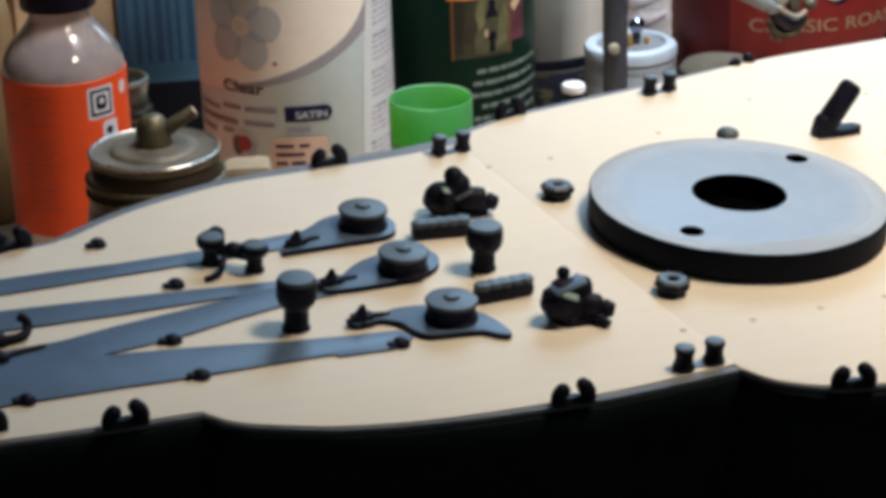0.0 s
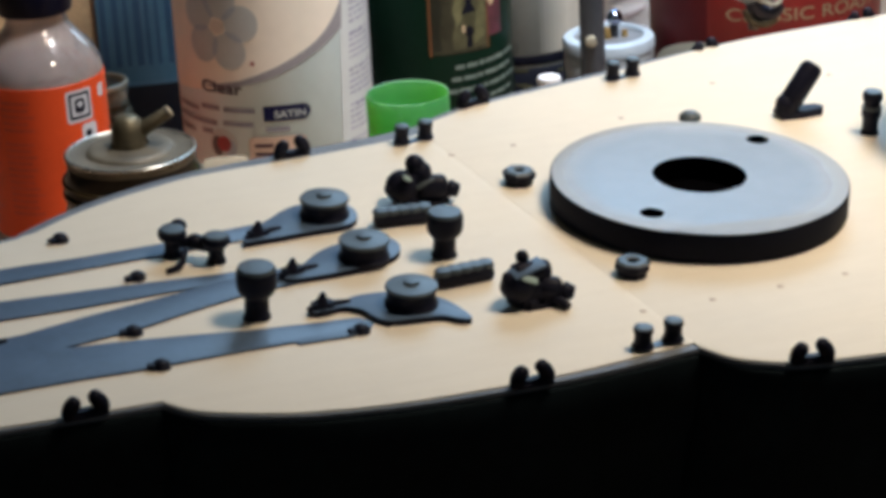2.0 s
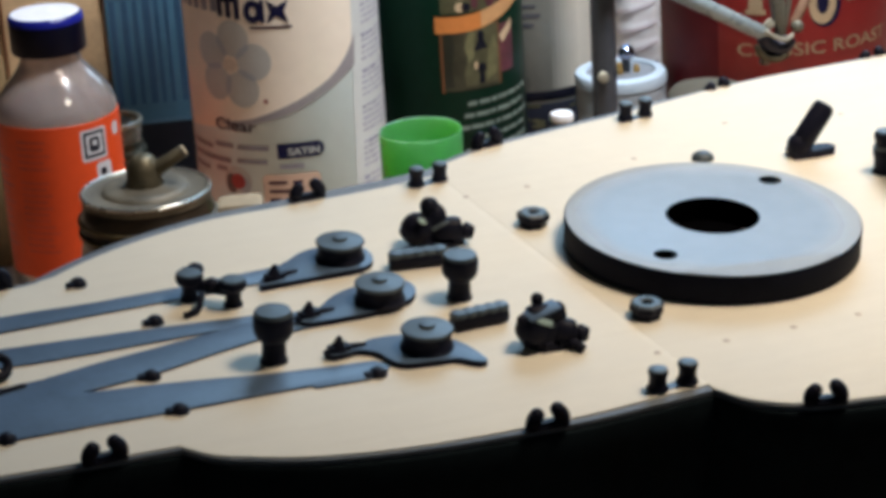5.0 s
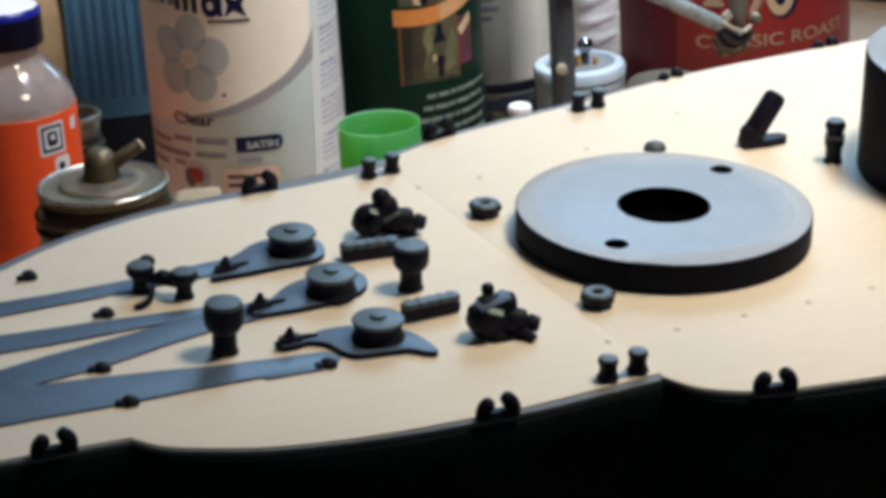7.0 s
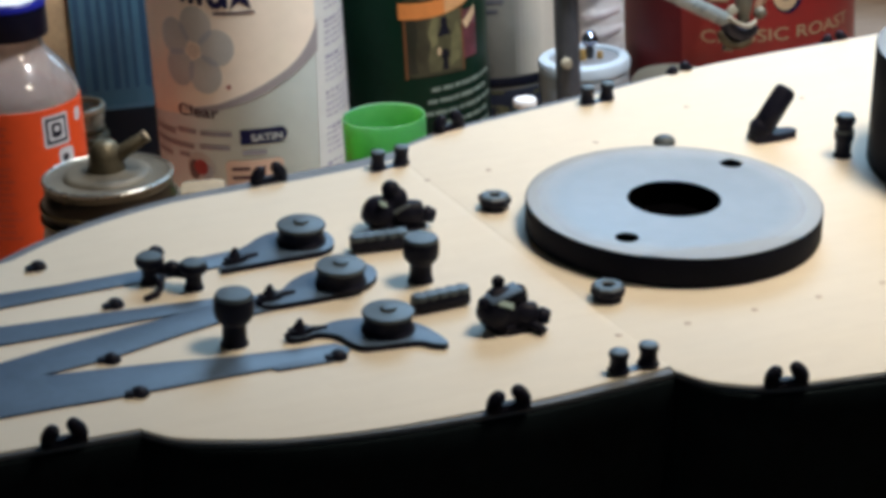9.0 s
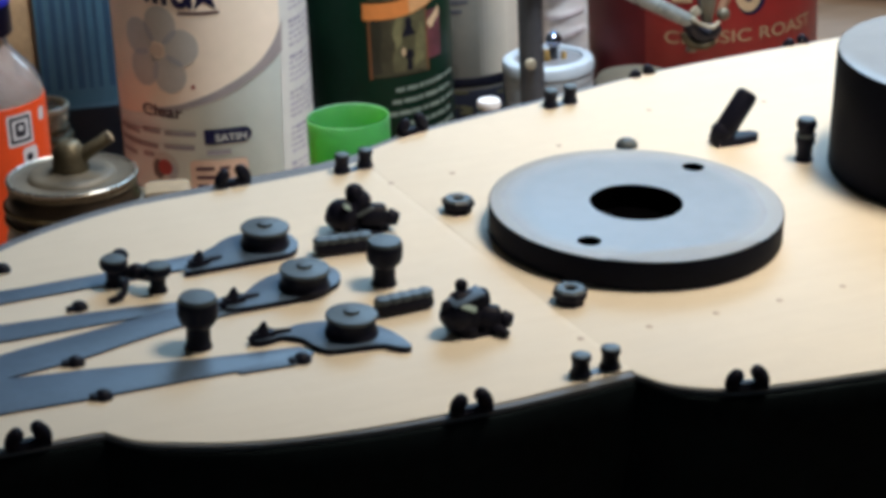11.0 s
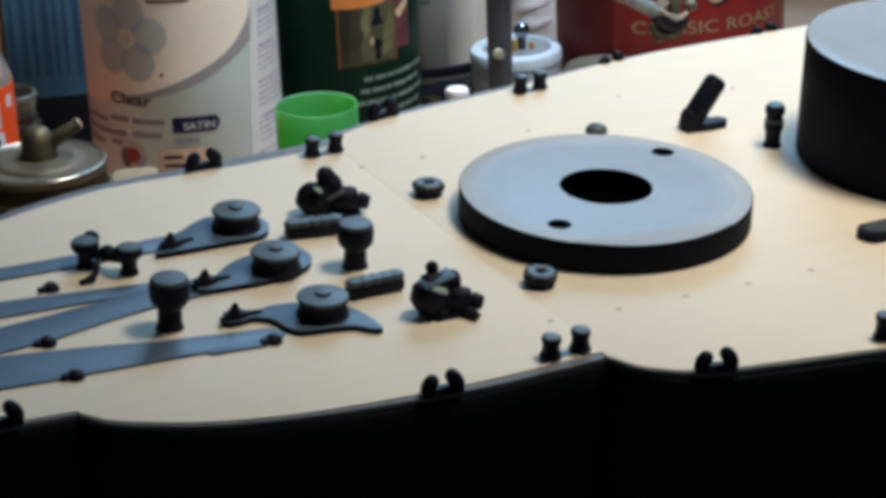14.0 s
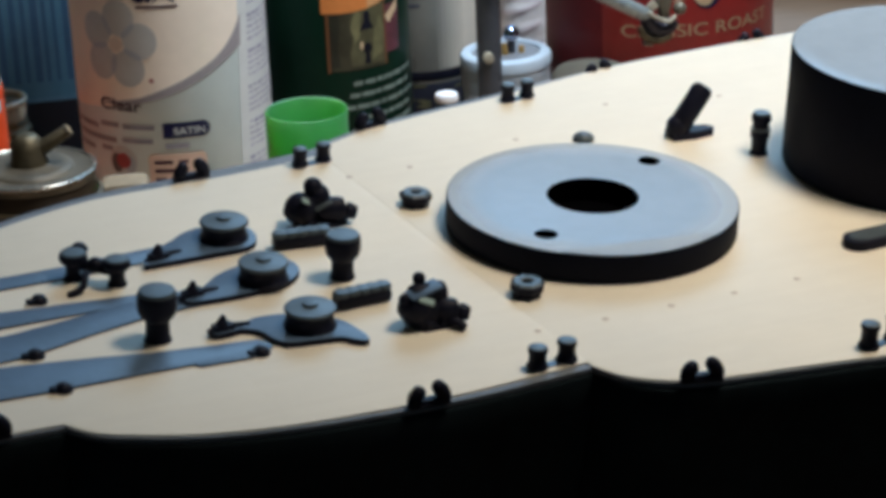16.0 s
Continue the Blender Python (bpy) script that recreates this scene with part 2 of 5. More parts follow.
MAROON = paint("canister_maroon", (0.14, 0.014, 0.018), 0.5, 0.15, 30, 0.05, spec=0.2)
CREAM = paint("print_cream", (0.58, 0.44, 0.28), 0.4, 0.1, 6, 0.03)
DULLCREAM = paint("print_dull_cream", (0.40, 0.29, 0.18), 0.4, 0.15, 6, 0.03)
POST = paint("post_steel", (0.070, 0.080, 0.100), 0.5, 0.2, 8, 0.1, metal=0.2)
ARM = paint("arm_steel", (0.34, 0.41, 0.43), 0.28, 0.15, 8, 0.1, metal=0.25)
SHACKLE = paint("shackle_blue_black", (0.020, 0.026, 0.050), 0.4, 0.3, 4, 0.1)
CLIPGREY = paint("clip_grey", (0.17, 0.165, 0.13), 0.4, 0.3, 4, 0.2, metal=0.3)
CLIPLIP = paint("clip_lip", (0.42, 0.40, 0.32), 0.4, 0.2, 4, 0.1)
CLIPTAN = paint("clip_tan", (0.34, 0.20, 0.13), 0.5, 0.2, 4, 0.1)
FOIL = paint("crinkled_foil", (0.92, 0.93, 0.96), 0.25, 0.1, 9, 0.2)
FOILBAND = paint("foil_print", (0.70, 0.66, 0.71), 0.35, 0.2, 6, 0.05)
BLUEBOX = paint("carton_blue", (0.090, 0.222, 0.335), 0.5, 0.12, 20, 0.05)
BLUEDARK = paint("carton_stripe", (0.045, 0.118, 0.22), 0.5, 0.15, 12, 0.05)
BLUELIGHT = paint("carton_pale_band", (0.115, 0.235, 0.35), 0.5, 0.12, 20, 0.05)
NAVYBOX = paint("carton_navy", (0.004, 0.007, 0.018), 0.5, 0.2, 20, 0.05)
KRAFT = paint("kraft_card", (0.52, 0.345, 0.19), 0.75, 0.22, 15, 0.15)
TANPL = paint("tan_tube", (0.20, 0.13, 0.06), 0.5, 0.2, 12, 0.1)
SAND = paint("tan_block", (0.27, 0.22, 0.15), 0.8, 0.2, 5, 0.2)
LIDTAN = paint("taupe_lid", (0.105, 0.092, 0.070), 0.85, 0.15, 8, 0.08, spec=0.1)


# ---- mesh helpers: everything in millimetres ----
def part(name, bm, material, parent=None, label="", at=(0, 0, 0), rz=0.0, smooth=True):
    """Link bm (mm) as one mesh object under parent, at its place (mm) and turn (degrees) in the parent's axes."""
    me = bpy.data.meshes.new(name)
    bmesh.ops.recalc_face_normals(bm, faces=bm.faces)
    bm.transform(Matrix.Scale(0.001, 4))
    bm.to_mesh(me)
    bm.free()
    me.materials.append(material)
    if smooth:
        me.shade_smooth()
        me.set_sharp_from_angle(angle=radians(38))
    ob = new(name, me)
    ob.parent = parent
    ob.matrix_basis = pose(at[0] / 1000, at[1] / 1000, at[2] / 1000, 0, 0, rz)
    if label:
        tagged(ob, label)
    return ob


def shade_sided(ob, side):
    """Give the upright faces of a plate a darker second material: shade put into the colour."""
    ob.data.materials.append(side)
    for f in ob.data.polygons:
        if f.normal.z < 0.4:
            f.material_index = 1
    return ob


def again(ob, at, rz=0.0, parent=None):
    """The same part once more, on the same mesh, with its sub-parts."""
    c = copy_thing(ob, pose(at[0] / 1000, at[1] / 1000, at[2] / 1000, 0, 0, rz))
    if parent:
        c.parent = parent
    return c


def thing(name, x, y, z, label, category, group="", rz=0.0):
    ob = new(name)
    ob.empty_display_size = 0.01
    ob.matrix_basis = pose(x / 1000, y / 1000, z / 1000, 0, 0, rz)
    return tagged(ob, label, category, group)


def lathe(profile, seg=48, bm=None, m=None):
    """A turned solid from (radius, height) pairs."""
    own = bmesh.new()
    rings = []
    for r, z in profile:
        if r < 1e-6:
            rings.append([own.verts.new((0, 0, z))])
        else:
            rings.append([own.verts.new((r * math.cos(2 * math.pi * k / seg), r * math.sin(2 * math.pi * k / seg), z)) for k in range(seg)])
    for a, b in zip(rings, rings[1:]):
        for k in range(seg):
            j = (k + 1) % seg
            if len(a) == 1 and len(b) == 1:
                continue
            if len(a) == 1:
                own.faces.new((a[0], b[k], b[j]))
            elif len(b) == 1:
                own.faces.new((a[k], a[j], b[0]))
            else:
                own.faces.new((a[k], a[j], b[j], b[k]))
    return merge(bm, own, m)


def merge(bm, own, m=None):
    if m is not None:
        own.transform(m)
    if bm is None:
        return own
    me = bpy.data.meshes.new("scratch")
    own.to_mesh(me)
    own.free()
    bm.from_mesh(me)
    bpy.data.meshes.remove(me)
    return bm


def rod(a, b, r0, r1=None, seg=20, bm=None, round_end=0.0):
    """A solid bar from a to b, tapering from r0 to r1, with its rims eased."""
    a, b = Vector(a), Vector(b)
    r1 = r0 if r1 is None else r1
    length = (b - a).length
    e = min(r0, r1, length / 2) * max(round_end, 0.12)
    prof = [(0, 0), (r0 - e, 0), (r0 - e * 0.3, e * 0.3), (r0, e), (r1, length - e), (r1 - e * 0.3, length - e * 0.3), (r1 - e, length), (0, length)]
    turn = (b - a).to_track_quat("Z", "Y").to_matrix().to_4x4()
    return lathe(prof, seg, bm, Matrix.Translation(a) @ turn)


def ball(c, r, squash=1.0, seg=20, bm=None, low=-90):
    prof = []
    for k in range(11):
        t = radians(low + (90 - low) * k / 10)
        prof.append((max(r * math.cos(t), 0 if k < 10 else 0), r * squash * math.sin(t)))
    prof[-1] = (0, r * squash)
    prof[0] = (0, prof[0][1]) if low <= -90 else prof[0]
    if low > -90:
        prof.insert(0, (0, prof[0][1]))
    return lathe(prof, seg, bm, Matrix.Translation(c))


def slab(outline, z0, z1, bevel=0.15, bm=None):
    """An upright prism on a plan outline, with eased edges."""
    own = bmesh.new()
    vs = [own.verts.new((x, y, z0)) for x, y in outline]
    f = own.faces.new(vs)
    got = bmesh.ops.extrude_face_region(own, geom=[f])
    bmesh.ops.translate(own, verts=[v for v in got["geom"] if isinstance(v, bmesh.types.BMVert)], vec=(0, 0, z1 - z0))
    bmesh.ops.recalc_face_normals(own, faces=own.faces)
    if bevel:
        top = [e for e in own.edges if abs(e.verts[0].co.z - z1) < 1e-6 and abs(e.verts[1].co.z - z1) < 1e-6]
        bmesh.ops.bevel(own, geom=top, offset=bevel, segments=2, affect="EDGES", profile=0.6)
    return merge(bm, own)


def block(c, size, rz=0.0, bevel=0.2, bm=None, tilt=None):
    own = bmesh.new()
    bmesh.ops.create_cube(own, size=1.0)
    own.transform(Matrix.Diagonal((*size, 1)))
    if bevel:
        bmesh.ops.bevel(own, geom=list(own.edges), offset=bevel, segments=2, affect="EDGES", profile=0.6)
    m = Matrix.Translation(c) @ Matrix.Rotation(radians(rz), 4, "Z")
    if tilt:
        m = m @ Matrix.Rotation(radians(tilt[0]), 4, "X") @ Matrix.Rotation(radians(tilt[1]), 4, "Y")
    return merge(bm, own, m)


def curve_through(points, steps=6):
    """A smooth open line through the points (Catmull-Rom)."""
    p = [Vector(q) for q in points]
    p = [2 * p[0] - p[1]] + p + [2 * p[-1] - p[-2]]
    out = []
    for i in range(1, len(p) - 2):
        for s in range(steps):
            t = s / steps
            a, b, c, d = p[i - 1], p[i], p[i + 1], p[i + 2]
            out.append(0.5 * ((2 * b) + (c - a) * t + (2 * a - 5 * b + 4 * c - d) * t * t + (3 * b - a - 3 * c + d) * t ** 3))
    out.append(p[-2])
    return out


def closed_curve(points, steps=5):
    p = [Vector(q) for q in points]
    n, out = len(p), []
    for i in range(n):
        a, b, c, d = p[i - 1], p[i], p[(i + 1) % n], p[(i + 2) % n]
        for s in range(steps):
            t = s / steps
            out.append(0.5 * ((2 * b) + (c - a) * t + (2 * a - 5 * b + 4 * c - d) * t * t + (3 * b - a - 3 * c + d) * t ** 3))
    return [(v.x, v.y) for v in out]


def tube(points, r, seg=12, bm=None, steps=5):
    """A bent bar along a smooth line."""
    line = curve_through([Vector(q) for q in points], steps)
    own = bmesh.new()
    rings = []
    for i, q in enumerate(line):
        d = (line[min(i + 1, len(line) - 1)] - line[max(i - 1, 0)]).normalized()
        side = d.cross(Vector((0.03, 0.05, 1))).normalized()
        up = side.cross(d)
        rr = r * (0.75 if i in (0, len(line) - 1) else 1)
        rings.append([own.verts.new(q + rr * (math.cos(2 * math.pi * k / seg) * side + math.sin(2 * math.pi * k / seg) * up)) for k in range(seg)])
    for a, b in zip(rings, rings[1:]):
        for k in range(seg):
            own.faces.new((a[k], a[(k + 1) % seg], b[(k + 1) % seg], b[k]))
    own.faces.new(rings[0][::-1])
    own.faces.new(rings[-1])
    return merge(bm, own)


EYE_PLAN = (-161.0, -345.0)  # the side from which the labels are read


def wrapped(own, x, y, radius, off=0.15, pitch=1.2):
    """Bend a flat drawing (u along the girth, v up, in mm) round an upright cylinder that stands at x, y; local to its axis."""
    us = [v.co.x for v in own.verts]
    u = math.ceil(min(us) / pitch) * pitch
    while u < max(us):
        bmesh.ops.bisect_plane(own, geom=list(own.verts) + list(own.edges) + list(own.faces), plane_co=(u, 0, 0), plane_no=(1, 0, 0), dist=1e-5)
        u += pitch
    a0 = math.atan2(EYE_PLAN[1] - y, EYE_PLAN[0] - x)
    for v in own.verts:
        a = a0 + v.co.x / radius
        r = radius + off + v.co.z
        v.co = Vector((r * math.cos(a), r * math.sin(a), v.co.y))
    return own


def flat(outline, bm=None):
    own = bmesh.new()
    own.faces.new([own.verts.new((u, v, 0)) for u, v in outline])
    bmesh.ops.triangulate(own, faces=own.faces)
    return merge(bm, own)


def bar(u0, u1, v0, v1, bm=None):
    return flat([(u0, v0), (u1, v0), (u1, v1), (u0, v1)], bm)


def round_bar(u0, u1, v0, v1, r, bm=None, right_only=False):
    pts = []
    for cx, cy, a0 in ((u1 - r, v1 - r, 0), (u0 + r, v1 - r, 90), (u0 + r, v0 + r, 180), (u1 - r, v0 + r, 270)):
        if right_only and a0 in (90, 180):
            pts.append((u0, v1) if a0 == 90 else (u0, v0))
            continue
        for k in range(6):
            a = radians(a0 + 18 * k)
            pts.append((cx + r * math.cos(a), cy + r * math.sin(a)))
    return flat(pts, bm)


def dot(u, v, ru, rv=None, bm=None, n=24):
    rv = rv or ru
    return flat([(u + ru * math.cos(2 * math.pi * k / n), v + rv * math.sin(2 * math.pi * k / n)) for k in range(n)], bm)


def letters(text, u, v, size, bm=None, slope=0.0, wide=1.0, bold=0.0):
    """Raised-free lettering with the built-in font, its lower left corner at (u, v)."""
    cu = bpy.data.curves.new("lettering", "FONT")
    cu.body, cu.size, cu.offset = text, size, bold
    ob = bpy.data.objects.new("lettering", cu)
    scene.collection.objects.link(ob)
    bpy.context.view_layer.update()
    me = bpy.data.meshes.new_from_object(ob)
    own = bmesh.new()
    own.from_mesh(me)
    bpy.data.objects.remove(ob)
    bpy.data.curves.remove(cu)
    bpy.data.meshes.remove(me)
    m = Matrix.Translation((u, v, 0)) @ Matrix.Rotation(slope, 4, "Z") @ Matrix.Diagonal((wide, 1, 1, 1))
    return merge(bm, own, m)


# ---- the room and the bench ----
room = []
for nm, c, s, mt in (("floor", (200, 200, -905), (2660, 2460, 40), FLOOR), ("ceiling", (200, 200, 1320), (2660, 2460, 40), WALL),
                     ("wall_north", (200, 1400, 207.5), (2660, 60, 2185), WALL), ("wall_south", (200, -1000, 207.5), (2660, 60, 2185), WALL),
                     ("wall_east", (1500, 200, 207.5), (60, 2340, 2185), WALL), ("wall_west", (-1100, 200, 207.5), (60, 2340, 2185), WALL)):
    w = part(nm, block(c, s, bevel=0), mt, smooth=False)
    tagged(w, "plain painted " + nm.split("_")[0] + " of the dim workroom", nm.split("_")[0], kind="structure")

window = part("window_1", block((940, 1366, 500), (720, 6, 540), bevel=0), CANSIDE, smooth=False)
tagged(window, "pale window pane in the far wall", "window", kind="structure")
for c, sz in (((940, 1362, 785), (780, 16, 30)), ((940, 1362, 215), (780, 16, 30)), ((565, 1362, 500), (30, 16, 540)), ((1315, 1362, 500), (30, 16, 540))):
    part("window_frame", block(c, sz, bevel=1), WALL, window, smooth=False)

bench = thing("workbench", 150, 350, -885, "brown wooden workbench with a worn top", "workbench")
part("benchtop", block((0, 0, 885 + TABLE - 15), (1500, 1300, 30), bevel=2), BENCH, bench)
for sx in (-690, 690):
    for sy in (-590, 590):
        part("leg", block((sx, sy, (885 + TABLE - 30) / 2), (60, 60, 885 + TABLE - 30), bevel=2), BENCH, bench)

# ---- the model ship ----
HB = 130.0  # deck height over the cradle's foot
ship = thing("model_ship", 0, 0, -HB - 25, "unfinished model warship with pale planked deck and dark fittings", "model ship")


# the ship stands heeled and trimmed a few degrees on its cradle
HEEL = Matrix.Rotation(radians(3.58), 4, "X") @ Matrix.Rotation(radians(2.68), 4, "Y") @ Matrix.Rotation(radians(5.15), 4, "Z")
ship.matrix_world = HEEL @ Matrix.Translation((0, 0, -(HB + 25) / 1000))


def on_ship(name, bm, material, x=0.0, y=0.0, z=0.0, rz=0.0, label="", parent=None, smooth=True):
    return part(name, bm, material, parent or ship, label, (x, y, z) if parent else (x, y, z + HB + 25), rz, smooth)


def deck_edge(points):
    return [(v.x, v.y) for v in curve_through([Vector((x, y, 0)) for x, y in points], 6)]


# plan of the deck's two edges, bow to stern, in three lengths that step outwards
near = (deck_edge([(-256.57, -3.08), (-232.72, -10.41), (-200.88, -18.76), (-163.25, -26.50), (-133.13, -30.10), (-116.30, -31.41), (-105.59, -32.00)]),
        deck_edge([(-105.52, -32.44), (-102.72, -36.03), (-98.63, -38.60), (-88.10, -43.01), (-71.93, -46.10), (-51.00, -47.48), (-35.97, -46.92), (-27.33, -46.29)]),
        deck_edge([(-27.31, -46.83), (-24.69, -51.56), (-20.31, -55.06), (-15.03, -57.31), (-7.01, -58.79), (9.72, -61.14), (64.95, -69.24), (157.36, -76.54), (305.20, -82.20)]))
far = (deck_edge([(-255.93, 1.78), (-234.94, 9.13), (-201.59, 18.24), (-163.33, 25.46), (-134.42, 28.61), (-114.03, 29.65), (-108.82, 30.36)]),
       deck_edge([(-108.69, 30.86), (-104.00, 33.86), (-97.91, 37.38), (-90.26, 40.75), (-79.85, 44.01), (-70.87, 45.78), (-51.40, 47.40), (-39.82, 48.40), (-29.672, 50.05)]),
       deck_edge([(-29.66, 50.71), (-25.02, 53.43), (-15.59, 57.05), (0.50, 60.48), (13.99, 62.89), (27.97, 65.57), (42.55, 68.0), (57.21, 69.8), (90.08, 71.8), (149.82, 74.95), (287.02, 78.88)]))
# before the step the near edge of the sheet stops short of the gunwale
short = [(x, y + 0.9 * min(max((x + 78) / 40, 0), 1)) for x, y in near[1]]
# along the far side it lies inside the waterway
inset = [(x, y - (1.1 + 1.3 * min(max((x + 75) / 25, 0), 1)) * min(max((x + 109) / 3, 0), 1)) for x, y in far[1]]
inset_aft = [(x, y - 1.0 * min(max((40 - x) / 20, 0), 1)) for x, y in far[2]]
for a, b in ((near[0] + short, far[0] + inset), (near[2], inset_aft)):
    outline = list(a) + list(reversed(b))
    on_ship("deck_sheet", slab(outline, -1.2, 0.0, 0.008), WOOD, label="pale planked wooden deck sheet")

# hull: rim, topsides and bottom as one shell, a little outside the deck
edge_n = [q for s in near for q in s]
edge_f = [q for s in far for q in s]


def hull_mesh():
    bm = bmesh.new()
    rows = []
    for side, pts in ((-1, edge_n), (1, edge_f)):
        strip = []
        for x, y in pts:
            col = []
            for k, (out, z) in enumerate(((0.15, -0.35), (1.0, -0.45), (1.25, -0.9), (1.0, -6), (0.94, -30), (0.86, -70), (0.66, -100), (0.2, -118))):
                yy = y + side * out if k < 3 else y * (out if k > 3 else 1) + (side * 1.1 if k == 3 else 0)
                col.append(bm.verts.new((x, yy, z)))
            strip.append(col)
        rows.append(strip)
        for a, b in zip(strip, strip[1:]):
            for k in range(len(a) - 1):
                bm.faces.new((a[k], b[k], b[k + 1], a[k + 1]))
    return bm, rows


bm, rows = hull_mesh()
bm.faces.new([c[0] for c in rows[0]] + [c[0] for c in reversed(rows[1])])
bm.faces.new([c[-1] for c in rows[0]] + [c[-1] for c in reversed(rows[1])])
for i in (0, -1):
    bm.faces.new(rows[0][i] + list(reversed(rows[1][i])))
bmesh.ops.triangulate(bm, faces=[f for f in bm.faces if len(f.verts) > 4])
for v in bm.verts:
    v.co.z -= 0.9
hull = on_ship("hull", bm, HULL, label="near-black hull side")
# the grey gunwale strip that shows outside the deck
for pts, side, wide in ((near[0] + near[1], -1, 0.65), (near[2], -1, 0.5), (far[0] + far[1], 1, 1.1), (far[2], 1, 0.5)):
    ring = [(x, y - side * (1.6 if side < 0 else 3.4)) for x, y in pts] + [(x, y + side * wide) for x, y in reversed(pts)]
    on_ship("gunwale", slab(ring, -1.1, -0.25 if side < 0 else -0.06, 0.1), RIM, label="grey gunwale strip")
for x in (-90, 120):
    cradle = block((x, 0, -HB + 5), (22, 90, 40), bevel=1.5)
    for q in cradle.verts:
        if q.co.z < -HB:  # the foot is cut level with the bench
            w = HEEL @ q.co
            q.co += HEEL.inverted().to_3x3() @ Vector((0, 0, TABLE - w.z))
    on_ship("cradle_block", cradle, KRAFT, label="wooden cradle block")

# anchor-chain plating let into the deck
strips = ([(-150.1, 13.2), (-113.0, 14.0), (-103.7, 14.3), (-85.4, 14.7), (-69.4, 15.4), (-67.7, 18.2), (-69.1, 20.6), (-89.1, 18.9), (-102.4, 18.7), (-111.4, 19.2), (-149.5, 19.6)],
          [(-150.9, 2.2), (-124.5, 1.6), (-107.8, 1.0), (-94.2, 1.0), (-86.0, 1.0), (-79.5, 2.6), (-80.5, 3.9), (-88.3, 4.8), (-97.2, 5.8), (-106.1, 6.6), (-114.8, 7.5), (-150.2, 10.4)],
          [(-153.0, -20.6), (-130.5, -21.4), (-114.6, -21.7), (-106.4, -22.2), (-89.0, -22.4), (-82.0, -22.6), (-81.5, -23.5), (-73.6, -24.0), (-70.8, -23.6), (-68.7, -21.2), (-70.1, -18.6),
           (-78.3, -17.6), (-86.8, -16.2), (-95.1, -14.4), (-103.3, -12.8), (-112.5, -11.4), (-113.7, -11.0), (-111.0, -10.7), (-102.3, -9.6), (-92.3, -6.7), (-84.4, -4.8), (-75.9, -3.7),
           (-66.3, -3.2), (-65.0, 2.7), (-81.1, 2.3), (-89.9, 0.5), (-99.5, -1.1), (-108.8, -2.5), (-118.2, -4.6), (-126.5, -4.9), (-151.7, -5.4)])
for k, o in enumerate(strips):
    shade_sided(on_ship("chain_plate", slab(o, -0.2, 0.32 + 0.012 * k, 0.05), PLATE, label="blue-grey steel plating strip on the deck"), DARK)

# capstans on their bed plates
beds = (([(-76.8, 12.9), (-73.6, 12.5), (-65.5, 12.6), (-58.8, 12.8), (-55.9, 15.5), (-55.5, 19.9), (-58.0, 22.4), (-63.0, 23.5), (-66.6, 22.3), (-69.2, 20.3), (-73.9, 17.2)], -60.8, 17.9),
        ([(-75.8, -2.8), (-68.3, -3.8), (-62.1, -3.4), (-56.9, -1.7), (-54.2, 1.9), (-54.9, 6.0), (-58.7, 7.0), (-63.4, 6.3), (-67.3, 4.6), (-70.7, 1.7)], -61.3, 0.0),
        ([(-76.6, -14.4), (-75.2, -13.5), (-72.6, -13.8), (-70.8, -13.8), (-68.9, -12.8), (-66.4, -12.6), (-63.0, -13.2), (-59.5, -14.6), (-56.5, -18.2), (-55.2, -22.0), (-54.8, -26.0), (-55.6, -26.8),
          (-57.1, -25.9), (-58.6, -24.3), (-61.2, -23.8), (-65.8, -23.1), (-67.3, -22.4), (-68.4, -20.4), (-68.9, -18.0), (-69.8, -16.6), (-71.6, -15.5), (-73.9, -15.9), (-75.9, -15.7)], -61.4, -18.6))
for k, (o, cx, cy) in enumerate(beds):
    bed = shade_sided(on_ship("capstan_bed", slab(closed_curve([(a, b, 0) for a, b in o], 4), 0.0, 1.0, 0.06), PLATE, label="blue-grey bed plate"), DARK)
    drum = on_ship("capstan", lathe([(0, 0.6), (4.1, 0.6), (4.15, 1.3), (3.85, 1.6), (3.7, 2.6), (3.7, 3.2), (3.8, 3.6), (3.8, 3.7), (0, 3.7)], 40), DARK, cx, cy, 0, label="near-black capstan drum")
    on_ship("cap", lathe([(0, 3.55), (3.9, 3.55), (4.08, 3.75), (4.08, 4.0), (3.9, 4.22), (1.3, 4.5), (1.15, 4.9), (0.5, 5.0), (0, 5.0)], 40), DARKTOP, parent=drum, label="domed cap, paler with top sheen painted in")
    for j in range(8):
        a = 2 * math.pi * j / 8
        on_ship("whelp", block((3.35 * math.cos(a), 3.35 * math.sin(a), 2.5), (0.7, 0.9, 1.9), math.degrees(a), 0.15), DARK, parent=drum)
    # chain stopper at the tongue of the bed
    sx, sy = ((-73.7, 14.6), (-73.8, -1.0), (-74.2, -14.4))[k]
    sb = block((0, 0, 1.2), (3.4, 1.8, 1.4), 8, 0.3)
    rod((-0.2, 0, 1.2), (0.1, 0.1, 3.3), 1.35, 0.35, 14, sb)
    rod((0.8, 0.2, 1.3), (4.4, 0.7, 1.0), 0.6, 0.4, 10, sb)
    block((-1.2, -0.2, 1.0), (2.6, 1.5, 1.2), 14, 0.45, sb, (0, -18))
    on_ship("chain_stopper", sb, DARK, sx, sy, 0, (6, 0, -6)[k])

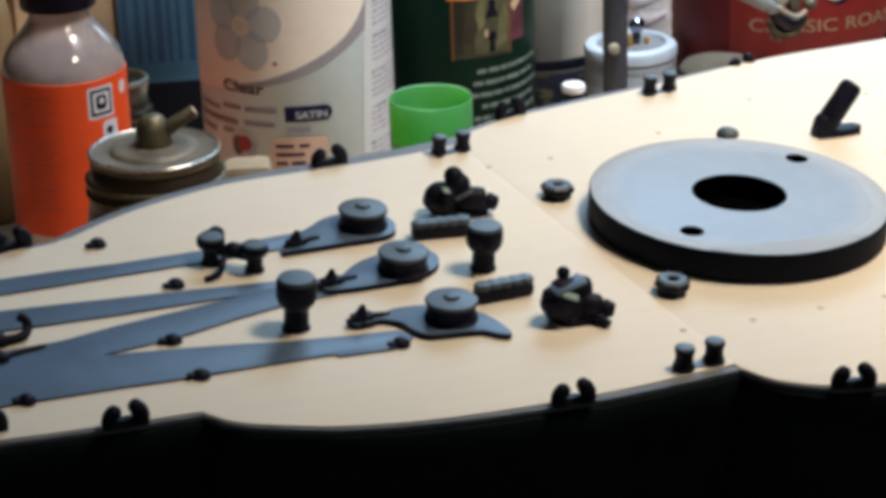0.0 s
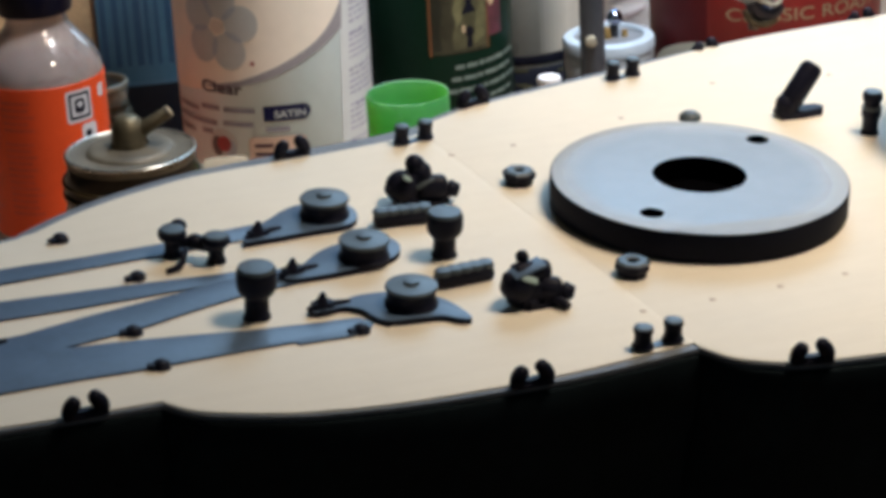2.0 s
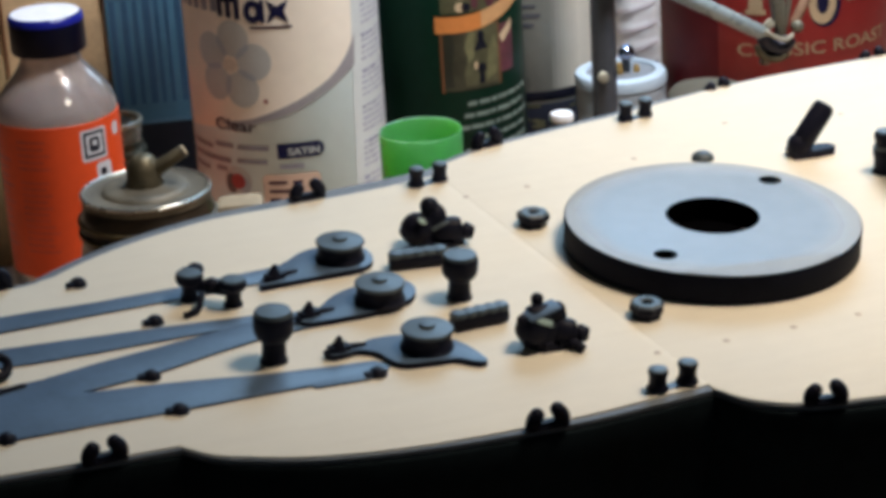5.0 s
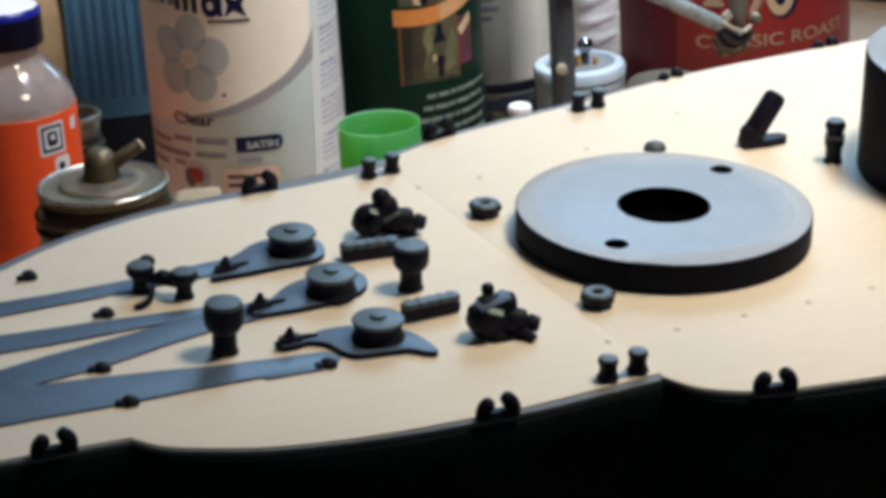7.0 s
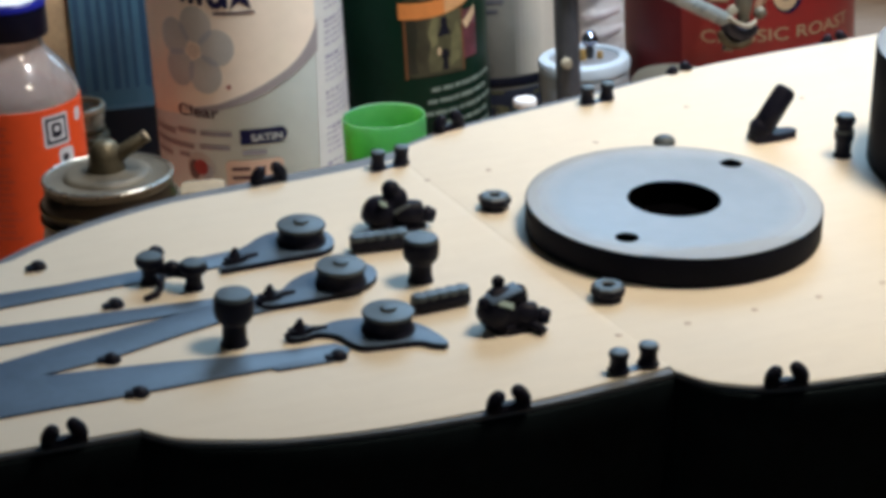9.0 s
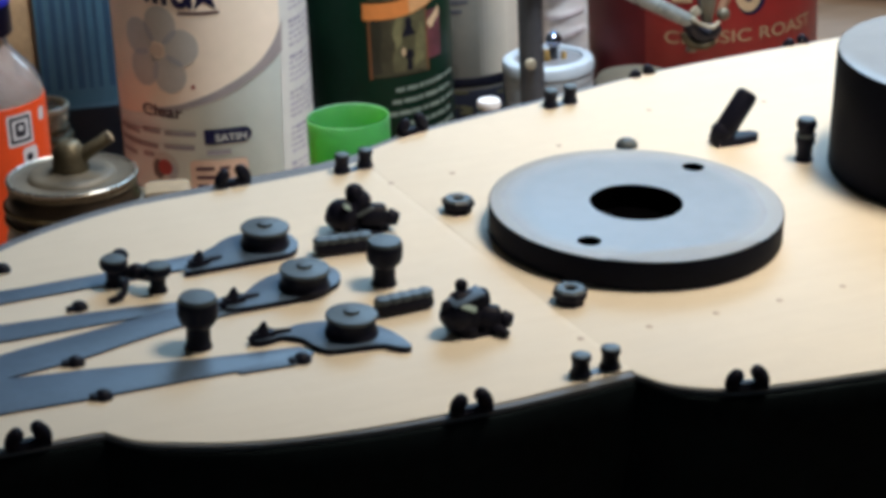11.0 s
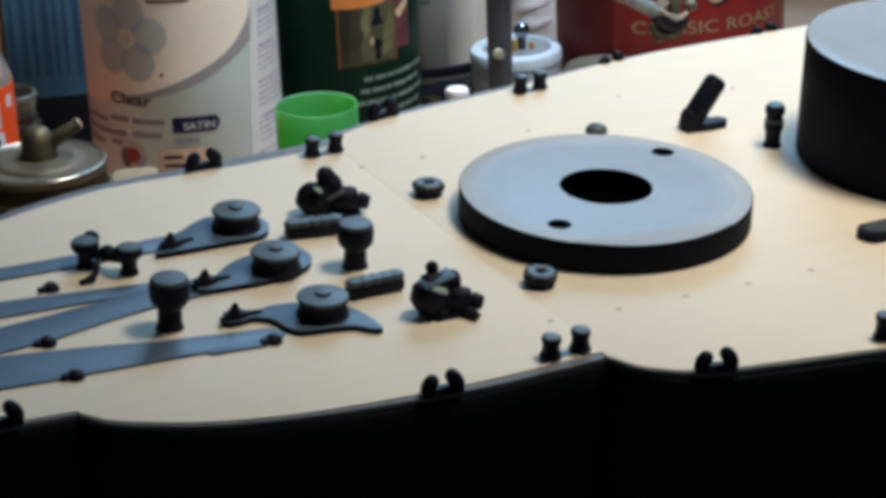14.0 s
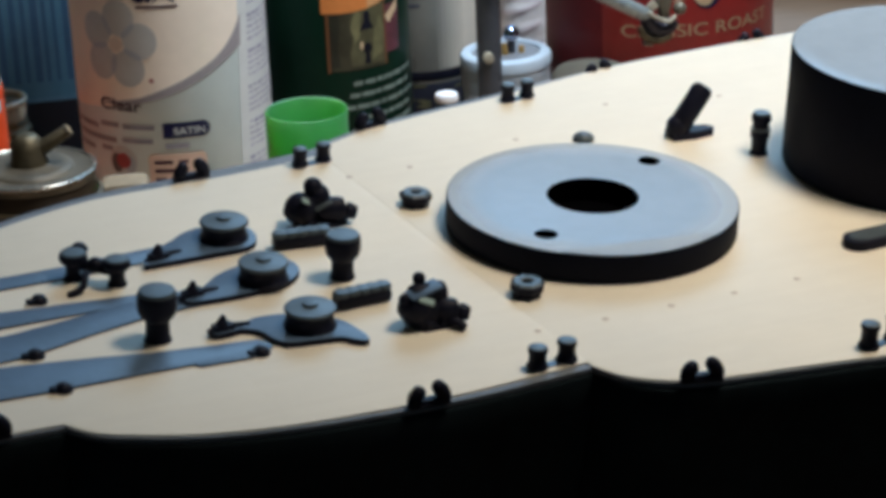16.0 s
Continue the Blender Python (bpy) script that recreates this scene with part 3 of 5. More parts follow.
# studs
stud = None
for x, y, r in ((-103.1, 26.8, 19), (-83.8, 24.7, 7), (-96.2, 8.1, 13), (-102.7, -10.1, -0), (-102.4, -22.2, -0), (-127.6, -20.9, -0), (-71.4, -22.8, 4), (18.4, 34.8, 1)):
    if stud is None:
        b = ball((0, 0, 0.35), 1.35, 0.75, 18, None, low=0)
        lathe([(0, 0), (1.45, 0), (1.45, 0.35), (1.3, 0.45), (0, 0.45)], 18, b)
        block((-1.1, 0, 0.45), (2.0, 1.3, 0.8), 0, 0.25, b)
        stud = on_ship("deck_stud", b, DARK, x, y, 0, r)
    else:
        again(stud, (x, y, HB + 25), r)


on_ship("stud_top", ball((0, 0, 0.4), 2.05, 0.62, 20, None, low=-10), DARKTOP, 18.4, 34.8, 0, label="rounded stud top, paler with top sheen painted in")


def vent(x, y, h, head, stem):
    b = lathe([(0, 0), (stem * 1.08, 0), (stem * 1.08, 0.3), (stem * 0.95, 0.7), (stem * 0.92, h * 0.4), (stem * 1.0, h * 0.5), (0, h * 0.5)], 32)
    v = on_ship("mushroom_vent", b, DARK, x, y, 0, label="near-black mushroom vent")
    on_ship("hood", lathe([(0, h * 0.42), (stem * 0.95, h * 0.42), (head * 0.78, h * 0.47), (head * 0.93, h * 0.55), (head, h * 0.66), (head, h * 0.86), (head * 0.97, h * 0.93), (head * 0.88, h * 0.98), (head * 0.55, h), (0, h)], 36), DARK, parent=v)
    on_ship("hood_top", lathe([(head * 0.96, h * 0.925), (head * 0.95, h * 0.965), (head * 0.87, h + 0.10), (head * 0.3, h + 0.24), (0, h + 0.24)], 36), DARKTOP, parent=v, label="hood top, paler with top sheen painted in")


vent(-83.9, -12.0, 8.4, 3.1, 2.0)
vent(-48.4, -2.4, 7.6, 2.95, 1.95)

# twin-headed windlass
b = lathe([(0, 0), (1.6, 0), (1.5, 0.6), (1.25, 0.9), (1.3, 2.6), (2.1, 3.1), (2.35, 3.7), (2.2, 4.5), (0, 4.7)], 24, None, Matrix.Translation((-88.3, 14.3, 0)))
lathe([(0, 0), (1.6, 0), (1.5, 0.6), (1.25, 0.9), (1.3, 2.5), (2.0, 3.0), (2.3, 3.6), (2.1, 4.4), (0, 4.6)], 24, b, Matrix.Translation((-82.7, 9.4, 0)))
rod((-88.0, 14.0, 2.7), (-82.9, 9.6, 2.5), 1.0, 1.0, 14, b)
ball((-85.4, 11.9, 2.9), 1.5, 0.9, 16, b)
wind = on_ship("windlass", b, DARK, label="near-black twin-headed windlass")
on_ship("head_top", lathe([(0, 4.5), (2.05, 4.5), (1.9, 4.8), (0, 4.95)], 24), DARKTOP, -88.3, 14.3, 0, parent=wind)
on_ship("head_top", lathe([(0, 4.4), (1.95, 4.4), (1.8, 4.7), (0, 4.85)], 24), DARKTOP, -82.7, 9.4, 0, parent=wind)
on_ship("pawl", tube([(-87.2, 11.4, 2.2), (-88.0, 9.6, 2.0), (-88.8, 8.5, 1.0), (-90.4, 8.1, 0.5), (-91.4, 8.1, 0.4)], 0.55), DARK, parent=wind)

# hooked chain guides near the bow
b = tube([(-127.6, -2.3, 0.5), (-125.3, -2.5, 0.7), (-123.0, -1.9, 0.8), (-122.1, -0.8, 1.4), (-122.2, -0.1, 2.4), (-123.2, 0.4, 3.0)], 0.75)
ball((-126.7, -2.2, 0.6), 1.5, 0.9, 16, b, low=-20)
on_ship("chain_guide", b, DARK)
b = tube([(-129.5, -8.3, 0.7), (-127.1, -7.2, 0.6), (-124.2, -6.4, 0.5), (-120.8, -5.7, 0.45)], 0.45)
ball((-127.9, -7.6, 0.6), 1.4, 0.8, 16, b, low=-20)
on_ship("chain_guide", b, DARK)


def winch_parts(x, y, rz):
    bed = slab(closed_curve([(-3.2, -2.6, 0), (-0.4, -3.4, 0), (4.0, -3.0, 0), (5.0, -0.6, 0), (4.0, 2.6, 0), (-2.6, 3.0, 0), (-3.8, 0.6, 0)], 3), 0, 0.8, 0.25)
    return on_ship("winch", bed, DARK, x, y, 0, rz, label="near-black deck winch with drum and gear case")


# steam winch with a tall valve chest, its drum turned towards the near side
w = winch_parts(-42.9, 19.7, -1)
g = ball((-3.1, 0.0, 2.9), 2.9, 1.0, 24, None, low=-60)
block((-2.3, -0.2, 2.2), (4.0, 4.0, 3.6), 8, 1.1, g)
on_ship("gear_case", g, DARK, parent=w)
g = rod((-1.9, 0.4, 2.4), (-0.2, 0.2, 5.0), 2.5, 2.0, 24, None, 0.3)
ball((0.1, 0.2, 4.9), 2.1, 1.0, 20, g)
on_ship("valve_chest", g, DARK, parent=w)
g = rod((-0.6, 0.2, 5.2), (-0.9, 0.2, 6.6), 1.0, 0.9, 16)
ball((-0.8, 0.2, 6.7), 1.65, 0.95, 20, g)
on_ship("valve_wheel", g, DARK, parent=w)
g = rod((-0.4, -0.4, 2.5), (4.3, -2.2, 2.9), 2.2, 2.0, 24, None, 0.5)
on_ship("drum", g, DARK, parent=w)
on_ship("brake_band", rod((-1.4, -2.3, 3.3), (1.7, -2.3, 4.4), 0.42, 0.36, 12), DARKTOP, parent=w, label="grey-green brake band")
on_ship("warping_head", rod((4.2, -2.2, 2.5), (6.0, -2.9, 1.9), 1.5, 1.25, 20, None, 0.4), DARK, parent=w)
on_ship("warping_head", rod((-4.8, -0.3, 2.9), (-6.2, -0.4, 2.9), 1.2, 0.9, 18, None, 0.3), DARK, parent=w)
on_ship("cover", block((-2.6, -1.9, 4.9), (3.4, 1.0, 0.35), 0, 0.12, None, (40, 40)), COVER, parent=w, label="pale grey-green cover plate")
for fx in (-2.2, 3.0):
    on_ship("foot", block((fx, -2.2, 0.8), (1.5, 1.4, 1.6), 0, 0.3), DARK, parent=w)

# its larger neighbour with a long hood, handwheel and tail lever
w = winch_parts(-42.7, -23.1, 3)
g = ball((-3.1, -0.3, 3.2), 2.8, 1.0, 24, None, low=-60)
block((-1.2, -0.6, 2.2), (5.0, 4.4, 3.8), 4, 1.2, g)
ball((-5.0, -0.4, 5.0), 1.0, 1.0, 16, g)
on_ship("gear_case", g, DARK, parent=w)
g = rod((-3.8, 0.2, 4.9), (2.3, -0.2, 5.0), 1.9, 1.75, 24, None, 0.45)
on_ship("hood", g, DARK, parent=w)
on_ship("hood_plate", block((-1.9, -0.8, 6.15), (5.6, 2.9, 0.5), 4, 0.2, None, (6, -12)), PLATE, parent=w, label="blue-grey hood plate")
g = rod((-1.6, 1.2, 5.6), (-1.7, 1.2, 6.9), 0.95, 0.9, 14)
ball((-1.7, 1.2, 7.3), 1.05, 0.95, 18, g)
on_ship("handwheel", g, DARK, parent=w)
on_ship("cover", block((-2.3, -2.4, 5.0), (2.7, 1.0, 0.4), -30, 0.12, None, (40, 30)), COVER, parent=w, label="pale grey-green cover plate")
on_ship("drum", rod((0.2, -1.0, 2.6), (3.4, -2.6, 2.5), 2.0, 1.8, 22, None, 0.5), DARK, parent=w)
on_ship("warping_head", rod((3.3, -2.6, 2.2), (4.9, -3.6, 1.8), 1.45, 1.2, 20, None, 0.4), DARK, parent=w)
on_ship("warping_head", rod((-4.8, -0.5, 3.4), (-6.0, -0.6, 3.4), 1.25, 1.0, 18, None, 0.3), DARK, parent=w)
on_ship("lever", rod((1.6, -2.4, 1.4), (2.9, -5.6, 0.7), 0.9, 0.7, 14, None, 0.2), DARK, parent=w)
for fx in (-1.8, 1.0):
    on_ship("foot", block((fx, -2.6, 0.8), (1.6, 1.4, 1.6), 0, 0.3), DARK, parent=w)

# ribbed ventilation boxes
for x, y, rz in ((-49.5, 11.7, -7), (-49.9, -13.0, 2)):
    b = block((0, 0, 1.2), (9.8, 3.0, 2.4), 0, 0.95)
    box = on_ship("vent_box", b, DARK, x, y, 0, rz, label="dark oblong vent box with a lobed top")
    for j in range(5):
        on_ship("lobe", lathe([(0, 2.0), (1.3, 2.0), (1.45, 2.5), (1.15, 3.0), (0, 3.15)], 16), DARKTOP, -3.7 + 1.85 * j, 0, 0, parent=box)

# ring-shaped fittings ahead of the barbette
nut = None
for x, y, rz in ((-24.1, 19.8, 9), (-24.2, -20.6, -12)):
    if nut is None:
        nut = on_ship("deck_ring", lathe([(1.1, 0.2), (1.1, 2.2), (1.5, 2.5), (2.3, 2.5), (2.9, 2.05), (2.9, 1.3), (2.5, 0.9), (2.45, 0.0), (1.1, 0.0)], 8), DARK, x, y, 0, rz, label="near-black ring fitting", smooth=False)
        on_ship("ring_top", lathe([(0.9, 2.3), (1.3, 2.56), (2.25, 2.56), (2.75, 2.24), (0.9, 2.2)], 8), DARKTOP, parent=nut, smooth=False)
        on_ship("bore", lathe([(0, 1.9), (1.0, 1.9), (1.0, 2.25), (0, 2.25)], 16), HOLE, parent=nut)
    else:
        again(nut, (x, y, HB + 25), rz)


def barbette(x, y, radius, h, top_paint, holes, label, flat=None):
    """A drum with a central bore and locating holes in its top."""
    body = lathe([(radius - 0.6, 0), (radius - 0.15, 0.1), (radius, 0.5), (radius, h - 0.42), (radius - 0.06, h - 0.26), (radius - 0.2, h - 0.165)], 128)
    drum = on_ship("barbette", body, RINGSHADE, x, y, 0, label=label)
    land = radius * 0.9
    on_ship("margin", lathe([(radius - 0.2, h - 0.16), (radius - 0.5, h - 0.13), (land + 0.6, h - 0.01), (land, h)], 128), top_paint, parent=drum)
    top = bmesh.new()
    edges = []
    for cx, cy, r, n in ((0, 0, land, 128), *holes):
        vs = [top.verts.new((cx + r * math.cos(2 * math.pi * k / n), cy + r * math.sin(2 * math.pi * k / n), h)) for k in range(n)]
        edges += [top.edges.new((vs[k], vs[(k + 1) % n])) for k in range(n)]
    bmesh.ops.triangle_fill(top, edges=edges, use_beauty=True)
    on_ship("top_plate", top, top_paint, parent=drum, label="satin top, paler grey with light painted in")
    for cx, cy, r, n in holes:
        on_ship("bore", lathe([(r, h), (r, h - 4.2), (0, h - 4.2)], n), HOLE, cx, cy, 0, parent=drum)
    if flat:  # a shallow, paler flat along the rim between two bearings
        a0, a1 = radians(flat[0]), radians(flat[1])
        arc = [Vector((math.cos(a0 + (a1 - a0) * k / 24), math.sin(a0 + (a1 - a0) * k / 24), 0)) * (radius - 0.22) for k in range(25)]
        deep = (arc[12] - (arc[0] + arc[24]) / 2).length
        n = (arc[12]).normalized()
        sliver = bmesh.new()
        rim = []
        for p in arc:
            fall = (p - arc[0]).dot(n) / deep
            rim.append(sliver.verts.new((p.x, p.y, h + 0.14 - 0.22 * fall)))
        sliver.faces.new(rim)
        on_ship("rim_flat", sliver, RIMFLAT, parent=drum, label="paler flat sliver along the rim")


barbette(-0.2, 0.1, 25.05, 5.3, PALERING, ((0, 0, 7.95, 64), (-15.4, -11.2, 2.0, 28), (17.4, 9.9, 2.0, 28)), "low barbette ring, pale satin top and near-black side with light painted in", (-133, -63))
barbette(70.8, -0.4, 26.3, 22.2, RING, ((0, 0, 7.95, 64), (-15.4, -11.2, 2.0, 28), (17.4, 9.9, 2.0, 28)), "tall barbette drum, pale satin top and near-black side with light painted in")

# angled ventilator cowl
b = slab([(-2.2, -2.0), (2.4, -2.0), (6.3, -1.2), (7.1, 0.1), (6.2, 1.4), (2.0, 2.0), (-2.2, 2.0)], 0, 1.5, 0.45)
rod((-0.9, 0, 0.4), (-0.7, 0, 3.0), 2.0, 2.0, 22, b, 0.2)
rod((-0.5, 0, 1.9), (4.7, 0.4, 9.7), 2.15, 2.1, 24, b, 0.55)
ball((-0.6, 0, 2.4), 2.15, 1.0, 20, b)
on_ship("cowl", b, DARK, 36.1, 29.2, 0, -6, label="near-black angled cowl vent")
# banded post beside the drum
b = lathe([(0, 0), (1.75, 0), (1.7, 0.5), (1.45, 0.8), (1.5, 3.0), (1.8, 3.4), (1.8, 5.0), (1.5, 5.4), (1.55, 6.2), (1.85, 6.6), (1.85, 7.5), (1.5, 8.0), (0, 8.1)], 24)
post = on_ship("deck_post", b, DARK, 45.1, 16.2, 0)
on_ship("band", lathe([(1.78, 4.7), (1.86, 4.8), (1.86, 5.2), (1.6, 5.4), (1.3, 5.4)], 24), DARKTOP, parent=post)
on_ship("post_top", lathe([(0, 7.9), (1.6, 7.9), (1.5, 8.2), (0, 8.3)], 24), DARKTOP, parent=post)
# oblong pad
pad_o = [(0.0 + 2.6 * math.cos(radians(90 + 15 * k)), 2.6 * math.sin(radians(90 + 15 * k))) for k in range(13)] + [(9 + 2.6 * math.cos(radians(-90 + 15 * k)), 2.6 * math.sin(radians(-90 + 15 * k))) for k in range(13)]
pad = on_ship("deck_pad", slab(pad_o, 0, 1.7, 0.35), DARK, 36.7, -26.2, 0, 3)
on_ship("pad_top", slab([(4.5 + (x - 4.5) * 0.86, y * 0.74) for x, y in pad_o], 1.6, 1.95, 0.12), DARKTOP, parent=pad, label="pad top, grey-green with top sheen painted in")


def fairlead(x, y, rz, s=1.0, first=[None]):
    """A roller fairlead: a foot with two inward-curling horns."""
    if first[0] is None:
        b = slab([(-3.2, -0.9), (3.2, -0.9), (3.2, 0.8), (-3.2, 0.8)], -0.1, 0.35, 0.12)
        block((0, 0.1, 0.5), (4.2, 1.5, 1.0), 0, 0.35, b)
        tube([(-2.1, 0, 0.1), (-2.4, 0, 0.9), (-2.1, 0, 1.7), (-1.6, 0, 2.1)], 1.1, 12, b)
        ball((-1.7, 0, 2.1), 1.1, 1.0, 14, b)
        tube([(2.1, 0, 0.1), (2.4, 0, 0.9), (2.1, 0, 1.8), (1.4, 0, 2.4)], 1.15, 12, b)
        ball((1.5, 0, 2.5), 1.1, 1.0, 14, b)
        first[0] = on_ship("fairlead", b, DARK, x, y, 0, rz, label="near-black horned fairlead at the deck edge")
        return first[0]
    return again(first[0], (x, y, HB + 25), rz)


for x, y, rz in ((-116.7, -31.8, 2), (-55.5, -47.8, -2), (-14.6, -57.5, -13), (-55.3, 46.5, 3), (-15.1, 57.1, 12), (41.3, 68.3, 12), (80.9, 72.3, 4), (-116.3, 30.4, 9), (-135.4, -27.5, 8)):
    lead = fairlead(x, y, rz)
    if y > 64 and x > 30:
        lead.location.z -= 0.0018  # let into the waterway


def bollards(x, y, gap, rz, h, r):
    """A pair of mooring posts on one foot."""
    b = slab([(-gap / 2 - 1.2, -0.7), (gap / 2 + 1.2, -0.7), (gap / 2 + 1.2, 0.7), (-gap / 2 - 1.2, 0.7)], 0, 0.2, 0.06)
    foot = on_ship("mooring_bitts", b, PLATE, x, y, 0, rz, label="pair of near-black mooring bollards on a foot plate")
    for s in (-1, 1):
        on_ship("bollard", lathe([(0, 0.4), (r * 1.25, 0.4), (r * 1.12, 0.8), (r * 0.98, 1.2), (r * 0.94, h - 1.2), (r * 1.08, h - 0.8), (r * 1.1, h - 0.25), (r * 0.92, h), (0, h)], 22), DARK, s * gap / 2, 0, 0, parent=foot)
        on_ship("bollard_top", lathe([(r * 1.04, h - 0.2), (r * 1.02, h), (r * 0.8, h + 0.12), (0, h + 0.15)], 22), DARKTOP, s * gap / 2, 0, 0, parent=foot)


bollards(-32.8, -44.0, 5.3, 4, 3.6, 1.4)
bollards(17.6, -58.7, 5.3, 6, 4.2, 1.4)
bollards(-32.9, 44.4, 4.9, 7, 3.5, 1.25)
bollards(17.6, 59.2, 4.6, 7, 3.5, 1.25)

# drilled locating marks
mark = None
for x, y in ((-29.1, -33.0), (-17.2, -33.6), (-5.0, -33.6), (7.0, -33.6), (19.5, -33.2), (-29.3, 35.9), (-17.2, 35.9), (7.0, 40.3), (55.3, 45.2), (32.1, 49.9)):
    if mark is None:
        mark = on_ship("locating_mark", lathe([(0, 0.05), (0.55, 0.05), (0.62, 0.0)], 12), PIN, x, y, 0, label="small drilled mark")
    else:
        again(mark, (x, y, HB + 25))


# ---- the things behind the ship ----
def spray_can():
    x, y, r = 35.8, 420.2, 33.0
    can = thing("spray_can", x, y, TABLE, "cream and pale-blue clear-coat spray can", "spray can")
    up = -TABLE
    body = lathe([(0, 0), (r - 1.5, 0), (r, 1.2), (r, 3), (r - 0.6, 4), (r, 5), (r, 168), (r - 0.7, 170), (r - 4, 176), (r - 12, 184), (13, 187), (13, 190), (0, 190)], 72)
    part("body", body, CANBLUE, can, "pale blue-grey painted can")
    part("rim", lathe([(r - 0.5, 169), (r + 0.9, 169.5), (r + 0.9, 172), (r - 2, 172.5)], 72), STEELRIM, can)
    part("spray_cap", lathe([(0, 188), (9, 188), (9.4, 189), (9.4, 199), (8, 201), (0, 201)], 32), WHITE, can)

    def put(name, own, mt, off, label="", parent=can):
        bmesh.ops.translate(own, verts=own.verts, vec=(0, up, 0))
        return part(name, wrapped(own, x, y, r, off), mt, parent, label)
    arc = [(26.0, -72.5), (20.5, -78.5), (13.5, -84.2), (2.0, -90.0), (-9.6, -94.0), (-20, -96.5), (-46, -100)]
    top = [(-58, -98), (-58, 8), (28.6, 8), (26.0, -72.5)]
    put("label", flat(top[:3] + arc), CANWHITE, 0.10, "warm cream label field")
    upper = [(v.x, v.y) for v in curve_through([Vector((a, b, 0)) for a, b in ((-27, -95.6), (-15, -93.6), (-9.6, -92.2), (2.1, -87.8), (14.4, -81.6), (21.7, -75.2), (26.3, -68.6))], 4)]
    lower = [(v.x, v.y) for v in curve_through([Vector((a, b, 0)) for a, b in ((25.4, -79.2), (14.1, -85.6), (1.9, -91.2), (-9.7, -94.6), (-18, -95.8), (-27, -95.8))], 4)]
    put("swoosh", flat(upper + lower[:-1]), CANGREY, 0.18, "grey printed swoosh")
    side = flat([(28.8, 8), (60, 8), (60, -150), (21.2, -150)])
    put("side_panel", side, CANSIDE, 0.14, "off-white text panel")
    rnd = random.Random(4)
    plain = heads = None
    for k in range(74):
        v = 4 - 2.05 * k
        if k % 6 == 5:
            continue
        u = 30.2 + (v + 60) * 0.066 + rnd.random() * 0.4
        last = 57 - rnd.random() * (14 if k % 6 == 4 else 2)
        while u < last:
            w = rnd.uniform(1.2, 4.2)
            if k % 6 == 0 and u < 38 and rnd.random() < 0.6:
                heads = bar(u, u + w, v - 1.25, v, heads)
            else:
                plain = bar(u, u + w, v - rnd.uniform(0.75, 1.05), v, plain)
            u += w + rnd.uniform(0.5, 0.9)
    put("fine_print", plain, SIDETEXT, 0.22)
    put("bold_print", heads, SIDEBOLD, 0.26)
    cu, cv = -18.8, -74.8
    for k in range(5):
        a = radians(80 - 72 * k)
        pu, pv = cu + 8.6 * math.cos(a), cv + 9.2 * math.sin(a)
        put("petal", dot(pu, pv, 5.9, 6.3, n=28), PETAL, 0.20 + 0.012 * k, "grey printed petal")
    own = None
    for k in range(5):
        a = radians(116 - 72 * k)
        ca, sa = math.cos(a), math.sin(a)
        lens = [(cu + (6.6 + 3.6 * math.cos(q)) * ca - 1.1 * math.sin(q) * sa, cv + (6.8 + 3.6 * math.cos(q)) * sa + 1.1 * math.sin(q) * ca) for q in [2 * math.pi * j / 16 for j in range(16)]]
        put("petal_overlap", flat(lens), PETALDARK, 0.30)
    put("flower_heart", dot(cu, cv, 2.4), HEART, 0.30)
    put("register_dot", dot(-7.2, -87.0, 0.75, None, None, 12), PRINTRED, 0.30)
    # trade name, drawn as plain bars
    for u0, u1, v0, v1 in ((-22, -20.0, -58.4, -52), (-18.8, -16.8, -58.8, -52), (-15.6, -13.6, -59.2, -52), (-22, -13.6, -53.4, -51.2), (-6.9, -5.2, -60.3, -52.4)):
        put("trade_bar", round_bar(u0, u1, v0, v1, 0.8), NAVY, 0.24)
    ring_a = None
    for k in range(20):
        a0, a1 = 2 * math.pi * k / 20, 2 * math.pi * (k + 1) / 20
        ring_a = flat([(-9.1 + p * math.cos(a), -56.4 + q * math.sin(a)) for p, q, a in ((3.2, 4.0, a0), (3.2, 4.0, a1), (1.1, 1.6, a1), (1.1, 1.6, a0))], ring_a)
    put("trade_bar", ring_a, NAVY, 0.24)
    put("trade_bar", flat([(-4.8, -60.6), (-1.6, -58.2), (2.4, -60.8), (1.2, -56.6), (2.8, -52.8), (-1.2, -54.8), (-4.6, -52.6), (-3.4, -56.6)]), NAVY, 0.24)
    for k in range(6):
        put("trade_bar", bar(-46 + 4.2 * k, -43.2 + 4.2 * k, -57.0, -51.6), PRINTGREY, 0.24)
    put("underline", round_bar(-10.5, 3.4, -62.3, -61.4, 0.4), PLUM, 0.24)
    put("grade_word", letters("Clear", -27.6, -97.6, 5.6, None, -0.02, 1.28, 0.10), PLUM, 0.26)
    own = None
    for u0, u1, v in ((-44, -30, -104.6), (-28.5, -20.5, -103.2), (-19, -7.6, -103.4), (-44, -22, -108.6), (-19.5, -8.5, -108.2), (-4.4, 3.6, -110.0), (-44, -33, -112.8), (-29, -24, -111.8)):
        own = bar(u0, u1, v - 0.9, v + 0.9, own)
    put("fine_print", own, PRINTGREY, 0.24)
    pill = put("finish_pill", round_bar(-4.9, 11.0, -107.2, -101.9, 2.6, None, True), NAVY, 0.24, "navy finish pill")
    put("finish_word", letters("SATIN", -1.4, -106.1, 3.5, None, 0, 1.12, 0.10), PILLGREY, 0.32)
    put("emblem", dot(-20.0, -115.6, 5.4, 5.2), PETAL, 0.20)
